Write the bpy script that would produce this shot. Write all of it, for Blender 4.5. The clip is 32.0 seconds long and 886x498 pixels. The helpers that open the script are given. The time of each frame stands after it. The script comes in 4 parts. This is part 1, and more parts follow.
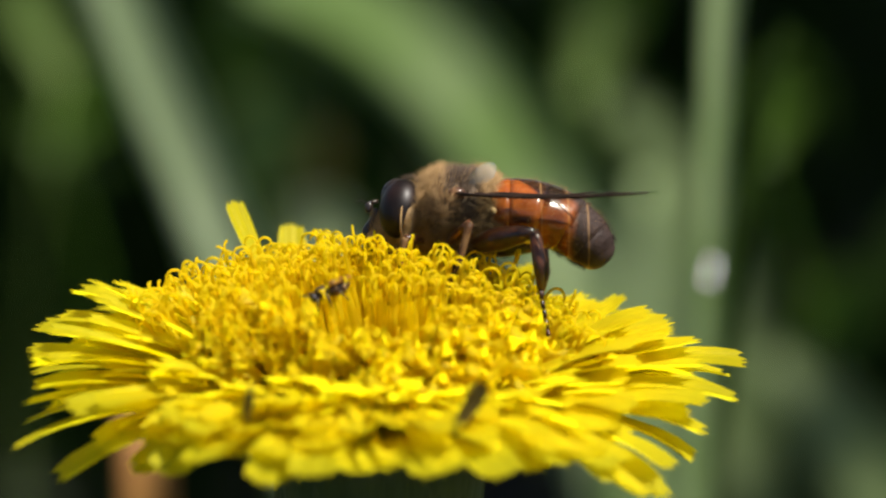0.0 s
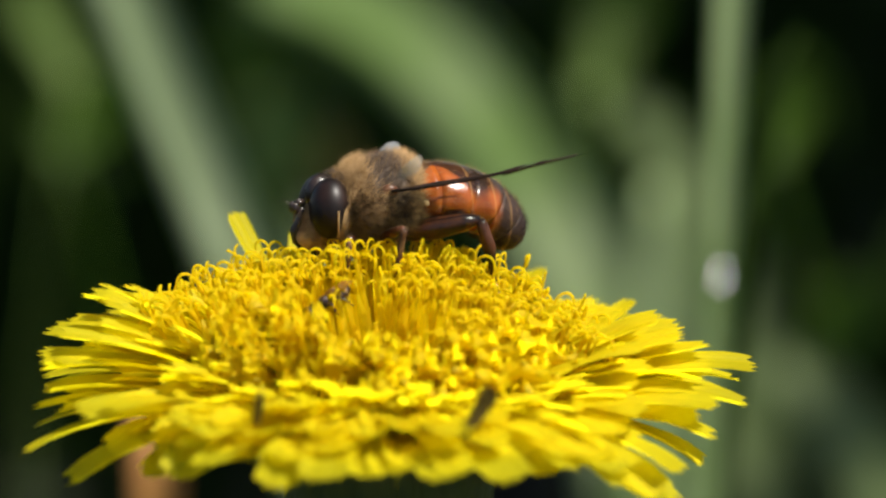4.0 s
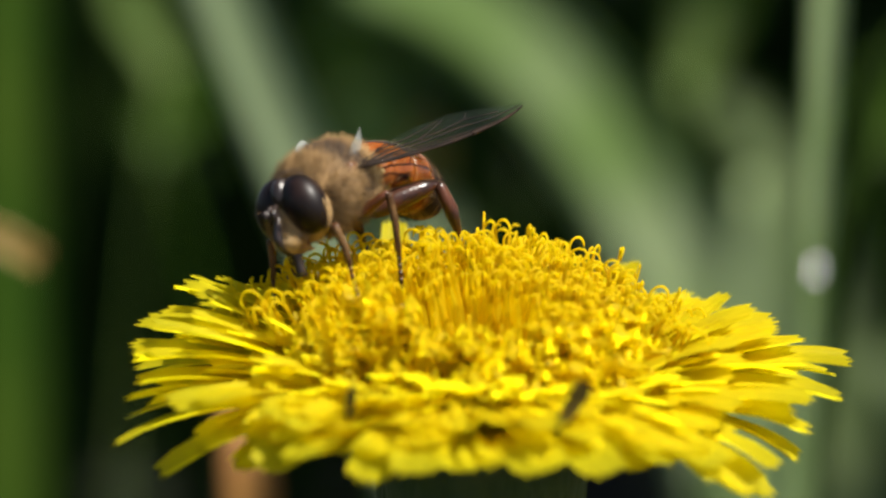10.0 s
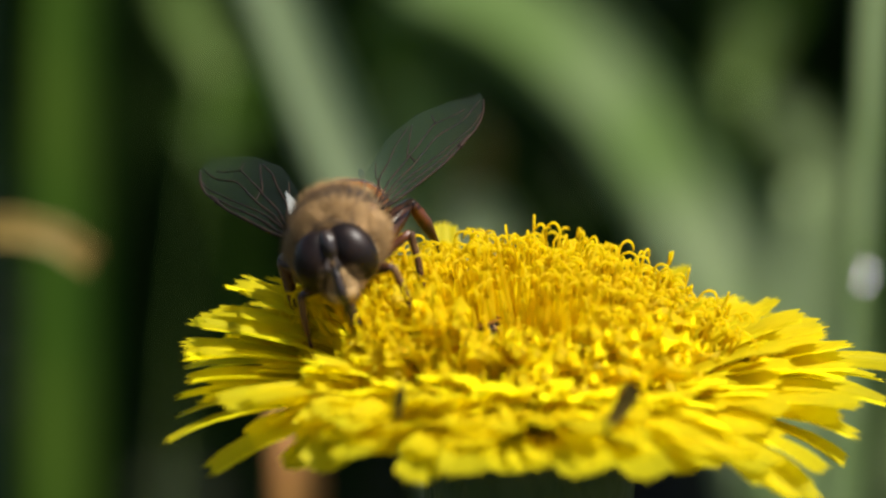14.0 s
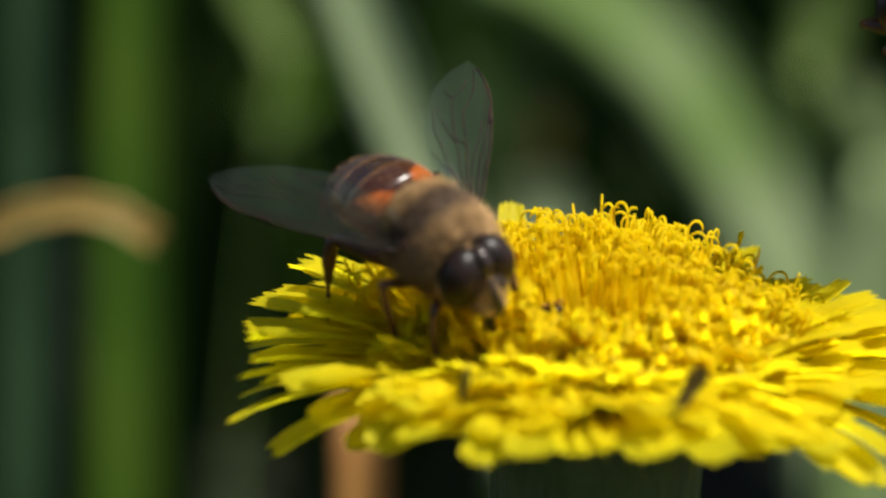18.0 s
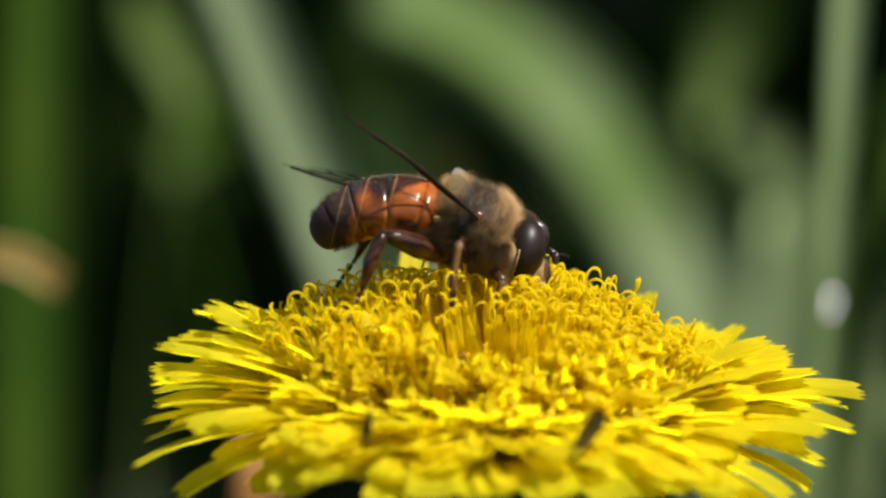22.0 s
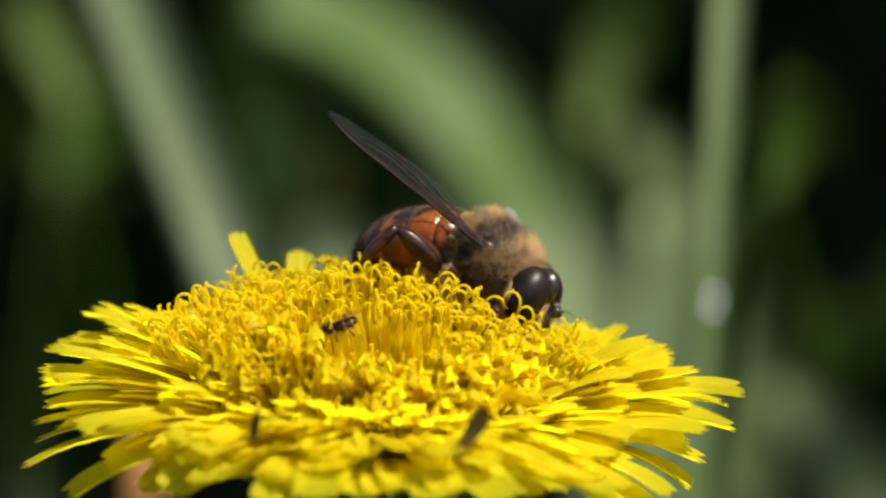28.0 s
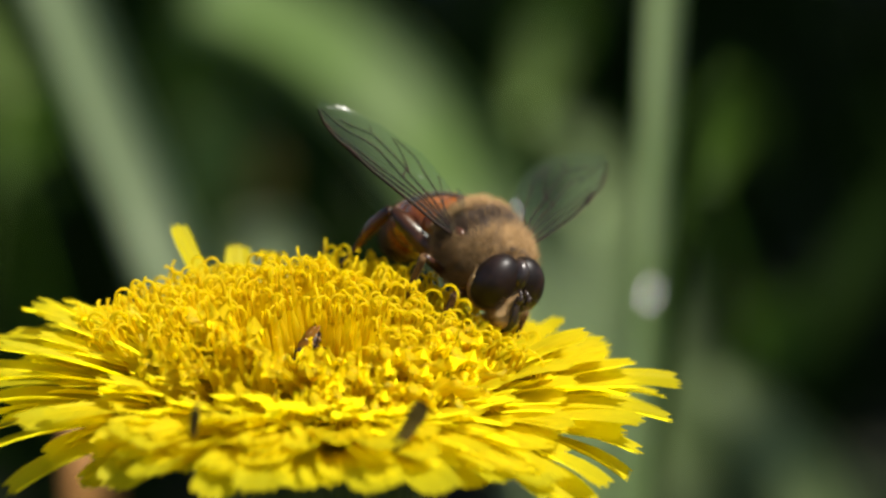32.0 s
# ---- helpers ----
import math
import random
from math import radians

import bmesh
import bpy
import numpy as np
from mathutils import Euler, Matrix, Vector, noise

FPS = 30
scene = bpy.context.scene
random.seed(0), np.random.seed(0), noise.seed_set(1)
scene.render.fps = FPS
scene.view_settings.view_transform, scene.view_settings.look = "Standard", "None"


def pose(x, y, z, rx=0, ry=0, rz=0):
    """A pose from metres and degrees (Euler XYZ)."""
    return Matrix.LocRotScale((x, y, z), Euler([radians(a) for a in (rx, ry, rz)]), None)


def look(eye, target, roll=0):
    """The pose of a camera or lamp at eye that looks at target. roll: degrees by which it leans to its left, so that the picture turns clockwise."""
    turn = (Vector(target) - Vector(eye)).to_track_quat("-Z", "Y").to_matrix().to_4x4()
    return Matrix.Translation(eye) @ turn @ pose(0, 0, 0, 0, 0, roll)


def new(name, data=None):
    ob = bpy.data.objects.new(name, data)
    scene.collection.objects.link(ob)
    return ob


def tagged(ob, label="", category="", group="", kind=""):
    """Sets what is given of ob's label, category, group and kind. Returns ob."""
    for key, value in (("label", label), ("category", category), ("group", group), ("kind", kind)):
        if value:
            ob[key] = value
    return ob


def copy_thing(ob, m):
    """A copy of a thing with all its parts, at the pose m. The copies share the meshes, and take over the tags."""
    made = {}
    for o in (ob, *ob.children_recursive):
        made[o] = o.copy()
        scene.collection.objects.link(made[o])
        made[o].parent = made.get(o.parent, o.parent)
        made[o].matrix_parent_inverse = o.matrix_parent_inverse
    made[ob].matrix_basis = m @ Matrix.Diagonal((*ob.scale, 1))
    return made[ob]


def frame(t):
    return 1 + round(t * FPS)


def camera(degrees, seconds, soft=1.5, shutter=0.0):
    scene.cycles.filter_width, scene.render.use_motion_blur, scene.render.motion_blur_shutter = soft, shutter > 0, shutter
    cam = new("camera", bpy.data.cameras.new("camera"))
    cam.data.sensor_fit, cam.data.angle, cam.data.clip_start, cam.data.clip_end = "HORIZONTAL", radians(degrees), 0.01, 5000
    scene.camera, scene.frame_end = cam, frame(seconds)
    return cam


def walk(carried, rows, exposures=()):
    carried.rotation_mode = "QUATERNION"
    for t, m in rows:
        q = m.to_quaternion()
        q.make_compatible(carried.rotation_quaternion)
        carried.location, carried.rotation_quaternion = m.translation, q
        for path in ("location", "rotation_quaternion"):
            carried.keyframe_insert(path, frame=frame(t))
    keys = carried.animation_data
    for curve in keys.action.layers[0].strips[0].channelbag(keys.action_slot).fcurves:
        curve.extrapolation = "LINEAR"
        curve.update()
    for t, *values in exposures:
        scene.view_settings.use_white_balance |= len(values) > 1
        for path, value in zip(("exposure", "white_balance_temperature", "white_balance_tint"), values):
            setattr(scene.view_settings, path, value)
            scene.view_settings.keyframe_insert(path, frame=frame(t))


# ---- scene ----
cam = camera(14.0, 32.0, soft=2.4)
cam.data.dof.use_dof = True
cam.data.dof.focus_distance = 0.1962
cam.data.dof.aperture_fstop = 23.0
cam.data.dof.aperture_blades = 8
# seconds, place in metres, pitch, roll, yaw
# PATH BEGIN
PATH = [
    (0, 0.00000, -0.18965, 0.20878, -10.968, -0.189, -1.000),
    (0.5, 0.00000, -0.18965, 0.20878, -11.064, -0.185, -0.982),
    (1, 0.00000, -0.18965, 0.20878, -11.082, -0.166, -0.901),
    (1.5, 0.00000, -0.18965, 0.20878, -10.980, -0.165, -0.895),
    (2, 0.00000, -0.18965, 0.20878, -10.944, -0.162, -0.883),
    (2.5, 0.00000, -0.18965, 0.20878, -10.932, -0.159, -0.871),
    (4.5, 0.00000, -0.19015, 0.20890, -10.873, -0.290, -0.757),
    (5, 0.00000, -0.18923, 0.20869, -10.811, -0.237, -0.461),
    (5.5, 0.00000, -0.18954, 0.20876, -10.836, -0.172, -0.272),
    (6, 0.00000, -0.19000, 0.20887, -10.767, 0.032, 0.140),
    (6.5, 0.00000, -0.18990, 0.20884, -10.907, -0.234, 0.349),
    (7, 0.00000, -0.18947, 0.20874, -10.934, -0.165, 0.376),
    (7.5, 0.00000, -0.18948, 0.20875, -10.808, -0.145, 0.284),
    (8, 0.00000, -0.18873, 0.20857, -10.752, -0.173, 0.205),
    (8.5, 0.00000, -0.18940, 0.20873, -10.741, -0.132, 0.193),
    (9, 0.00000, -0.18970, 0.20880, -10.665, -0.213, 0.198),
    (9.5, 0.00000, -0.18934, 0.20871, -10.680, -0.064, 0.341),
    (10, 0.00000, -0.18877, 0.20858, -11.014, -0.123, 0.656),
    (10.5, 0.00000, -0.18869, 0.20856, -11.012, -0.089, 0.810),
    (11, 0.00000, -0.18876, 0.20858, -11.061, -0.288, 0.884),
    (11.5, 0.00000, -0.18872, 0.20857, -11.051, -0.139, 0.971),
    (12, 0.00000, -0.18911, 0.20866, -11.063, -0.274, 1.502),
    (12.5, 0.00000, -0.18871, 0.20857, -11.127, -0.402, 1.567),
    (13, 0.00000, -0.18866, 0.20856, -10.965, -0.265, 1.512),
    (13.5, 0.00000, -0.18876, 0.20858, -10.970, -0.499, 1.514),
    (14, 0.00000, -0.18951, 0.20875, -10.992, -0.492, 1.535),
    (14.5, 0.00000, -0.18937, 0.20872, -11.066, -0.587, 1.644),
    (16.5, 0.00000, -0.18664, 0.20809, -11.300, -0.507, 2.201),
    (17, 0.00000, -0.18711, 0.20820, -11.275, -0.437, 2.259),
    (17.5, 0.00000, -0.18766, 0.20832, -11.263, -0.446, 2.428),
    (18, 0.00000, -0.18707, 0.20819, -11.305, -0.507, 2.630),
    (18.5, 0.00000, -0.18341, 0.20734, -11.424, -0.518, 2.634),
    (19, 0.00000, -0.18365, 0.20740, -11.463, -0.328, 2.533),
    (19.5, 0.00000, -0.18368, 0.20741, -11.415, -0.582, 2.159),
    (20, 0.00000, -0.18789, 0.20838, -11.012, -0.585, 1.982),
    (20.5, 0.00000, -0.18842, 0.20850, -10.917, -0.838, 1.686),
    (21, 0.00000, -0.18912, 0.20866, -10.827, -0.968, 1.411),
    (21.5, 0.00000, -0.18955, 0.20876, -10.705, -0.803, 1.232),
    (22, 0.00000, -0.19058, 0.20900, -10.583, -0.839, 1.080),
    (22.5, 0.00000, -0.19166, 0.20925, -10.545, -0.951, 0.928),
    (23, 0.00000, -0.19095, 0.20908, -10.889, -0.883, 0.902),
    (23.5, 0.00000, -0.19133, 0.20917, -10.934, -1.019, 0.929),
    (24, 0.00000, -0.19121, 0.20914, -10.836, -1.029, 1.084),
    (24.5, 0.00000, -0.19090, 0.20907, -10.758, -0.900, 1.147),
    (26.5, 0.00000, -0.19216, 0.20936, -10.659, -0.771, 0.471),
    (27, 0.00000, -0.19272, 0.20949, -10.559, -0.866, -0.111),
    (27.5, 0.00000, -0.19289, 0.20953, -10.566, -0.887, -0.526),
    (28, 0.00000, -0.19324, 0.20961, -10.565, -0.972, -0.747),
    (28.5, 0.00000, -0.19290, 0.20953, -10.584, -0.974, -0.929),
    (29, 0.00000, -0.19279, 0.20951, -10.607, -0.864, -1.134),
    (29.5, 0.00000, -0.19317, 0.20960, -10.634, -0.858, -1.263),
    (30, 0.00000, -0.19285, 0.20952, -10.674, -1.005, -1.318),
    (30.5, 0.00000, -0.19322, 0.20961, -10.675, -0.764, -1.479),
    (31, 0.00000, -0.19368, 0.20972, -10.729, -0.963, -1.590),
    (31.5, 0.00000, -0.19356, 0.20969, -10.719, -0.974, -1.692),
    (32, 0.00000, -0.19420, 0.20983, -10.659, -0.862, -1.765),
]
# PATH END
walk(cam, [(t, pose(x, y, z, 90 + pitch, roll, yaw)) for t, x, y, z, pitch, roll, yaw in PATH])

# ---- world and sun ----
SUN = Vector((0.48, -0.21, 0.86)).normalized()
world = bpy.data.worlds.new("sky")
scene.world = world
world.use_nodes = True
wn = world.node_tree
sky = wn.nodes.new("ShaderNodeTexSky")
sky.sky_type = "NISHITA"
sky.sun_disc = False
sky.sun_elevation = math.asin(SUN.z)
sky.sun_rotation = math.atan2(SUN.x, SUN.y)
wn.links.new(sky.outputs[0], wn.nodes["Background"].inputs[0])
wn.nodes["Background"].inputs[1].default_value = 0.057
sun = new("sun", bpy.data.lights.new("sun", "SUN"))
sun.data.energy = 4.6
sun.data.angle = radians(0.53)
sun.data.color = (1.0, 0.95, 0.86)
sun.matrix_world = look(SUN * 3, (0, 0, 0))
scene.view_settings.exposure = 1.0

HEAD_Z = 165.0          # height of the petal plane, in mm
MM = 0.001


# ---- materials ----
class Nodes:
    def __init__(self, name):
        self.m = bpy.data.materials.new(name)
        self.m.use_nodes = True
        self.t = self.m.node_tree
        self.bsdf = self.t.nodes["Principled BSDF"]
        self.out = self.t.nodes["Material Output"]

    def put(self, socket, value):
        if isinstance(value, bpy.types.NodeSocket):
            self.t.links.new(value, socket)
        elif value is not None:
            socket.default_value = value

    def coords(self, kind="Object"):
        return self.t.nodes.new("ShaderNodeTexCoord").outputs[kind]

    def noise(self, scale, detail=4.0, rough=0.55, vec=None):
        n = self.t.nodes.new("ShaderNodeTexNoise")
        n.inputs["Scale"].default_value = scale
        n.inputs["Detail"].default_value = detail
        n.inputs["Roughness"].default_value = rough
        self.put(n.inputs["Vector"], vec if vec is not None else self.coords())
        return n.outputs["Fac"]

    def math(self, op, a, b=None, clamp=False):
        n = self.t.nodes.new("ShaderNodeMath")
        n.operation, n.use_clamp = op, clamp
        self.put(n.inputs[0], a)
        self.put(n.inputs[1], b)
        return n.outputs[0]

    def step(self, x, lo, hi):
        n = self.t.nodes.new("ShaderNodeMapRange")
        n.interpolation_type = "SMOOTHSTEP"
        self.put(n.inputs[0], x)
        self.put(n.inputs[1], lo)
        self.put(n.inputs[2], hi)
        return n.outputs[0]

    def mix(self, fac, a, b):
        n = self.t.nodes.new("ShaderNodeMix")
        n.data_type = "RGBA"
        self.put(n.inputs[0], fac)
        self.put(n.inputs[6], (*a, 1) if isinstance(a, tuple) else a)
        self.put(n.inputs[7], (*b, 1) if isinstance(b, tuple) else b)
        return n.outputs[2]

    def stretch(self, sx, sy, sz, kind="Object"):
        n = self.t.nodes.new("ShaderNodeMapping")
        n.inputs["Scale"].default_value = (sx, sy, sz)
        self.put(n.inputs[0], self.coords(kind))
        return n.outputs[0]

    def xyz(self):
        n = self.t.nodes.new("ShaderNodeSeparateXYZ")
        self.put(n.inputs[0], self.coords())
        return n.outputs

    def random(self):
        return self.t.nodes.new("ShaderNodeObjectInfo").outputs["Random"]

    def bump(self, height, strength, distance):
        n = self.t.nodes.new("ShaderNodeBump")
        n.inputs["Strength"].default_value = strength
        n.inputs["Distance"].default_value = distance
        self.put(n.inputs["Height"], height)
        self.put(self.bsdf.inputs["Normal"], n.outputs[0])
        return n.outputs[0]

    def surface(self, color, rough=0.5, spec=0.5, metal=0.0):
        self.put(self.bsdf.inputs["Base Color"], (*color, 1) if isinstance(color, tuple) else color)
        self.put(self.bsdf.inputs["Roughness"], rough)
        self.put(self.bsdf.inputs["Specular IOR Level"], spec)
        self.put(self.bsdf.inputs["Metallic"], metal)
        return self

    def leafy(self, color, share):
        """Lets part of the light through, as thin plant tissue does."""
        tr = self.t.nodes.new("ShaderNodeBsdfTranslucent")
        self.put(tr.inputs[0], (*color, 1) if isinstance(color, tuple) else color)
        mx = self.t.nodes.new("ShaderNodeMixShader")
        mx.inputs[0].default_value = share
        self.t.links.new(self.bsdf.outputs[0], mx.inputs[1])
        self.t.links.new(tr.outputs[0], mx.inputs[2])
        self.t.links.new(mx.outputs[0], self.out.inputs[0])
        return self


def petal_material(name, light, deep, through_color, share):
    n = Nodes(name)
    fibre = n.noise(1.0, 3, 0.6, n.stretch(120, 2600, 900))
    patch = n.noise(260, 3)
    col = n.mix(n.step(patch, 0.35, 0.7), light, deep)
    col = n.mix(n.math("MULTIPLY", n.random(), 0.5), col, deep)
    col = n.mix(n.math("MULTIPLY", n.step(fibre, 0.5, 0.8), 0.25), col, tuple(c * 0.7 for c in deep))
    n.surface(col, 0.5, 0.25)
    n.bump(fibre, 0.5, 0.0002)
    return n.leafy(through_color, share).m


M_PETAL = petal_material("petal_yellow", (0.79, 0.715, 0.018), (0.77, 0.65, 0.010), (0.88, 0.79, 0.010), 0.74)
M_FLORET = petal_material("floret_yellow", (0.83, 0.71, 0.012), (0.80, 0.635, 0.007), (0.92, 0.785, 0.008), 0.80)
M_WITHER = petal_material("withered_brown", (0.17, 0.12, 0.016), (0.07, 0.05, 0.010), (0.2, 0.13, 0.015), 0.35)


def green_material(name, a, b, scale, share=0.3, rough=0.5, spec=0.25):
    n = Nodes(name)
    f = n.noise(scale, 5)
    vein = n.noise(1.0, 2, 0.5, n.stretch(scale * 6, scale * 6, scale * 0.3))
    col = n.mix(n.step(f, 0.3, 0.7), a, b)
    col = n.mix(n.math("MULTIPLY", n.step(vein, 0.45, 0.75), 0.35), col, tuple(c * 0.6 for c in a))
    n.surface(col, rough, spec)
    n.bump(vein, 0.4, 0.0004)
    return n.leafy(col, share).m


M_BRACT = green_material("bract_green", (0.05, 0.085, 0.03), (0.08, 0.11, 0.045), 300, 0.12)
M_STEM = green_material("stem_green", (0.06, 0.09, 0.035), (0.09, 0.09, 0.05), 200, 0.1)
M_BLADE = green_material("blade_green", (0.17, 0.24, 0.085), (0.25, 0.31, 0.14), 60, 0.35)
M_BROAD = green_material("broad_green", (0.20, 0.33, 0.07), (0.49, 0.58, 0.31), 26, 0.4)
M_DEEP = green_material("deep_green", (0.05, 0.12, 0.008), (0.09, 0.16, 0.014), 50, 0.4)
M_TEAL = green_material("teal_green", (0.02, 0.05, 0.018), (0.035, 0.075, 0.03), 50, 0.3)
# grass green taken almost to black: deep shade is put into the colour
M_SHADE = green_material("painted_shade_green", (0.010, 0.024, 0.003), (0.018, 0.036, 0.005), 30, 0.3, 0.9, 0.06)
M_STRAW = green_material("straw", (0.30, 0.21, 0.055), (0.22, 0.14, 0.04), 120, 0.25)
M_LIGHT = green_material("light_green", (0.16, 0.27, 0.05), (0.25, 0.34, 0.10), 50, 0.4)
M_PALE = green_material("pale_green", (0.30, 0.385, 0.195), (0.39, 0.465, 0.27), 60, 0.4)
M_DULL = green_material("dull_straw", (0.30, 0.23, 0.04), (0.22, 0.16, 0.03), 120, 0.2)
M_DEADSTEM = green_material("dead_stem", (0.37, 0.19, 0.05), (0.27, 0.12, 0.035), 120, 0.15)


def soil_material():
    n = Nodes("dark_soil")
    f = n.noise(9, 6)
    g = n.noise(90, 5)
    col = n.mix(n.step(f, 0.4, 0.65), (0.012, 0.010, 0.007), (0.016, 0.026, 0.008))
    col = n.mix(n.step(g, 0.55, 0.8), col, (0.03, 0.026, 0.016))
    n.surface(col, 0.95, 0.2)
    n.bump(g, 0.8, 0.01)
    return n.m


M_SOIL = soil_material()


def body_material(name, a, b, scale, rough, spec=0.5):
    n = Nodes(name)
    f = n.noise(scale, 5)
    g = n.noise(scale * 7, 3)
    n.surface(n.mix(n.step(f, 0.35, 0.68), a, b), rough, spec)
    n.bump(g, 0.35, 0.00006)
    return n.m


def thorax_material():
    n = Nodes("thorax_cuticle")
    p = n.xyz()
    f = n.noise(700, 4)
    band = n.math("MULTIPLY", n.step(n.math("ABSOLUTE", n.math("SUBTRACT", p[0], 0.0004)), 0.0011, 0.0004), n.step(p[2], 0.0004, 0.0014))
    col = n.mix(n.step(f, 0.35, 0.7), (0.045, 0.026, 0.011), (0.08, 0.046, 0.02))
    col = n.mix(n.math("MULTIPLY", band, 0.8), col, (0.035, 0.022, 0.014))
    n.surface(col, 0.6, 0.3)
    n.bump(n.noise(5000, 3), 0.4, 0.00006)
    return n.m


def abdomen_material():
    n = Nodes("abdomen_cuticle")
    p = n.xyz()
    f = n.noise(900, 4)
    amber = n.mix(n.step(f, 0.3, 0.7), (0.19, 0.040, 0.006), (0.33, 0.085, 0.013))
    black = (0.014, 0.008, 0.006)
    wide = n.noise(500, 2)
    back = n.math("MULTIPLY", p[0], -1.0)
    side = n.math("ABSOLUTE", p[1])
    wob = n.math("MULTIPLY", n.math("SUBTRACT", wide, 0.5), 0.0012)
    top = n.step(p[2], 0.0002, 0.0010)
    # hourglass on the first plates, a dark band on the next, a dark rear
    half = n.math("ADD", n.math("ADD", n.math("MULTIPLY", n.math("ABSOLUTE", n.math("SUBTRACT", back, 0.0012)), 0.9), 0.0008), wob)
    mid = n.math("MULTIPLY", n.step(n.math("SUBTRACT", half, side), -0.0001, 0.0003), top)
    col = n.mix(n.math("MULTIPLY", mid, 0.92), amber, black)
    spot = n.math("MULTIPLY", n.step(n.math("ABSOLUTE", n.math("ADD", n.math("SUBTRACT", back, 0.0019), wob)), 0.0007, 0.0003),
                  n.step(n.math("ABSOLUTE", n.math("ADD", p[2], 0.0004)), 0.0003, 0.0001))
    col = n.mix(n.math("MULTIPLY", spot, 0.8), col, black)
    band = n.step(n.math("ABSOLUTE", n.math("ADD", n.math("SUBTRACT", back, 0.0038), wob)), 0.0006, 0.0003)
    col = n.mix(n.math("MULTIPLY", band, n.math("ADD", n.math("MULTIPLY", top, 0.5), 0.3)), col, black)
    rear = n.step(n.math("ADD", back, wob), 0.0044, 0.0051)
    col = n.mix(n.math("MULTIPLY", rear, 0.96), col, black)
    for edge in (0.00305, 0.00452, 0.0056):
        line = n.step(n.math("ABSOLUTE", n.math("SUBTRACT", back, edge)), 0.00008, 0.00003)
        col = n.mix(n.math("MULTIPLY", line, 0.22), col, (0.55, 0.30, 0.10))
    under = n.step(n.math("ADD", n.math("MULTIPLY", p[2], -1.0), n.math("MULTIPLY", back, -0.5)), 0.0, 0.0004)
    col = n.mix(n.math("MULTIPLY", under, 0.75), col, (0.55, 0.40, 0.17))
    n.surface(col, n.math("ADD", n.math("MULTIPLY", rear, 0.5), n.math("ADD", n.math("MULTIPLY", f, 0.12), 0.18)), 0.42)
    n.bump(n.noise(4000, 3), 0.25, 0.00005)
    return n.m


def eye_material():
    n = Nodes("compound_eye")
    v = n.t.nodes.new("ShaderNodeTexVoronoi")
    v.inputs["Scale"].default_value = 14000
    n.put(v.inputs["Vector"], n.coords())
    col = n.mix(n.step(n.noise(900, 3), 0.4, 0.7), (0.007, 0.004, 0.003), (0.016, 0.008, 0.006))
    n.surface(col, 0.42, 0.22)
    n.bump(v.outputs["Distance"], 0.04, 0.00002)
    return n.m


def wing_material(name, a, b, share):
    n = Nodes(name)
    f = n.noise(900, 4)
    n.surface(n.mix(f, a, b), 0.16, 0.7)
    n.bump(n.noise(1.0, 3, 0.5, n.stretch(500, 1600, 500)), 0.6, 0.0002)
    tr = n.t.nodes.new("ShaderNodeBsdfTransparent")
    tr.inputs[0].default_value = (0.80, 0.86, 0.80, 1)
    mx = n.t.nodes.new("ShaderNodeMixShader")
    mx.inputs[0].default_value = share
    n.t.links.new(tr.outputs[0], mx.inputs[1])
    n.t.links.new(n.bsdf.outputs[0], mx.inputs[2])
    n.t.links.new(mx.outputs[0], n.out.inputs[0])
    return n.m


M_THORAX = thorax_material()
M_ABDOMEN = abdomen_material()
M_EYE = eye_material()
M_WING = wing_material("wing_membrane", (0.05, 0.07, 0.055), (0.11, 0.14, 0.115), 0.10)
M_LOBE = wing_material("lobe_membrane", (0.6, 0.62, 0.6), (0.75, 0.76, 0.74), 0.28)
M_VEIN = body_material("wing_vein", (0.012, 0.008, 0.006), (0.03, 0.016, 0.010), 900, 0.6, 0.1)
M_LEG = body_material("leg_dark", (0.014, 0.007, 0.005), (0.085, 0.026, 0.009), 600, 0.3, 0.4)
M_SHIN = body_material("leg_pale", (0.13, 0.07, 0.027), (0.05, 0.022, 0.009), 700, 0.5, 0.12)
M_FACE = body_material("face_dust", (0.36, 0.235, 0.105), (0.19, 0.115, 0.05), 1200, 0.75, 0.2)
M_DARK = body_material("dark_cuticle", (0.018, 0.012, 0.010), (0.035, 0.022, 0.016), 1200, 0.3)
M_HAIR = body_material("golden_hair", (0.19, 0.11, 0.038), (0.28, 0.17, 0.068), 500, 0.6, 0.3)
M_HAIR_DARK = body_material("brown_hair", (0.035, 0.02, 0.01), (0.065, 0.036, 0.016), 500, 0.6, 0.3)
M_SMALL = body_material("small_insect_cuticle", (0.018, 0.009, 0.005), (0.05, 0.022, 0.010), 1500, 0.35)


def small_wing_material():
    n = Nodes("small_wing")
    n.surface(n.mix(n.noise(1500, 3), (0.30, 0.14, 0.02), (0.42, 0.22, 0.04)), 0.3, 0.4)
    return n.leafy((0.6, 0.35, 0.05), 0.6).m


M_SMALLWING = small_wing_material()


def drop_material():
    n = Nodes("dew")
    n.surface((0.6, 0.6, 0.62), 0.42, 0.5, 1.0)
    return n.m


M_DEW = drop_material()


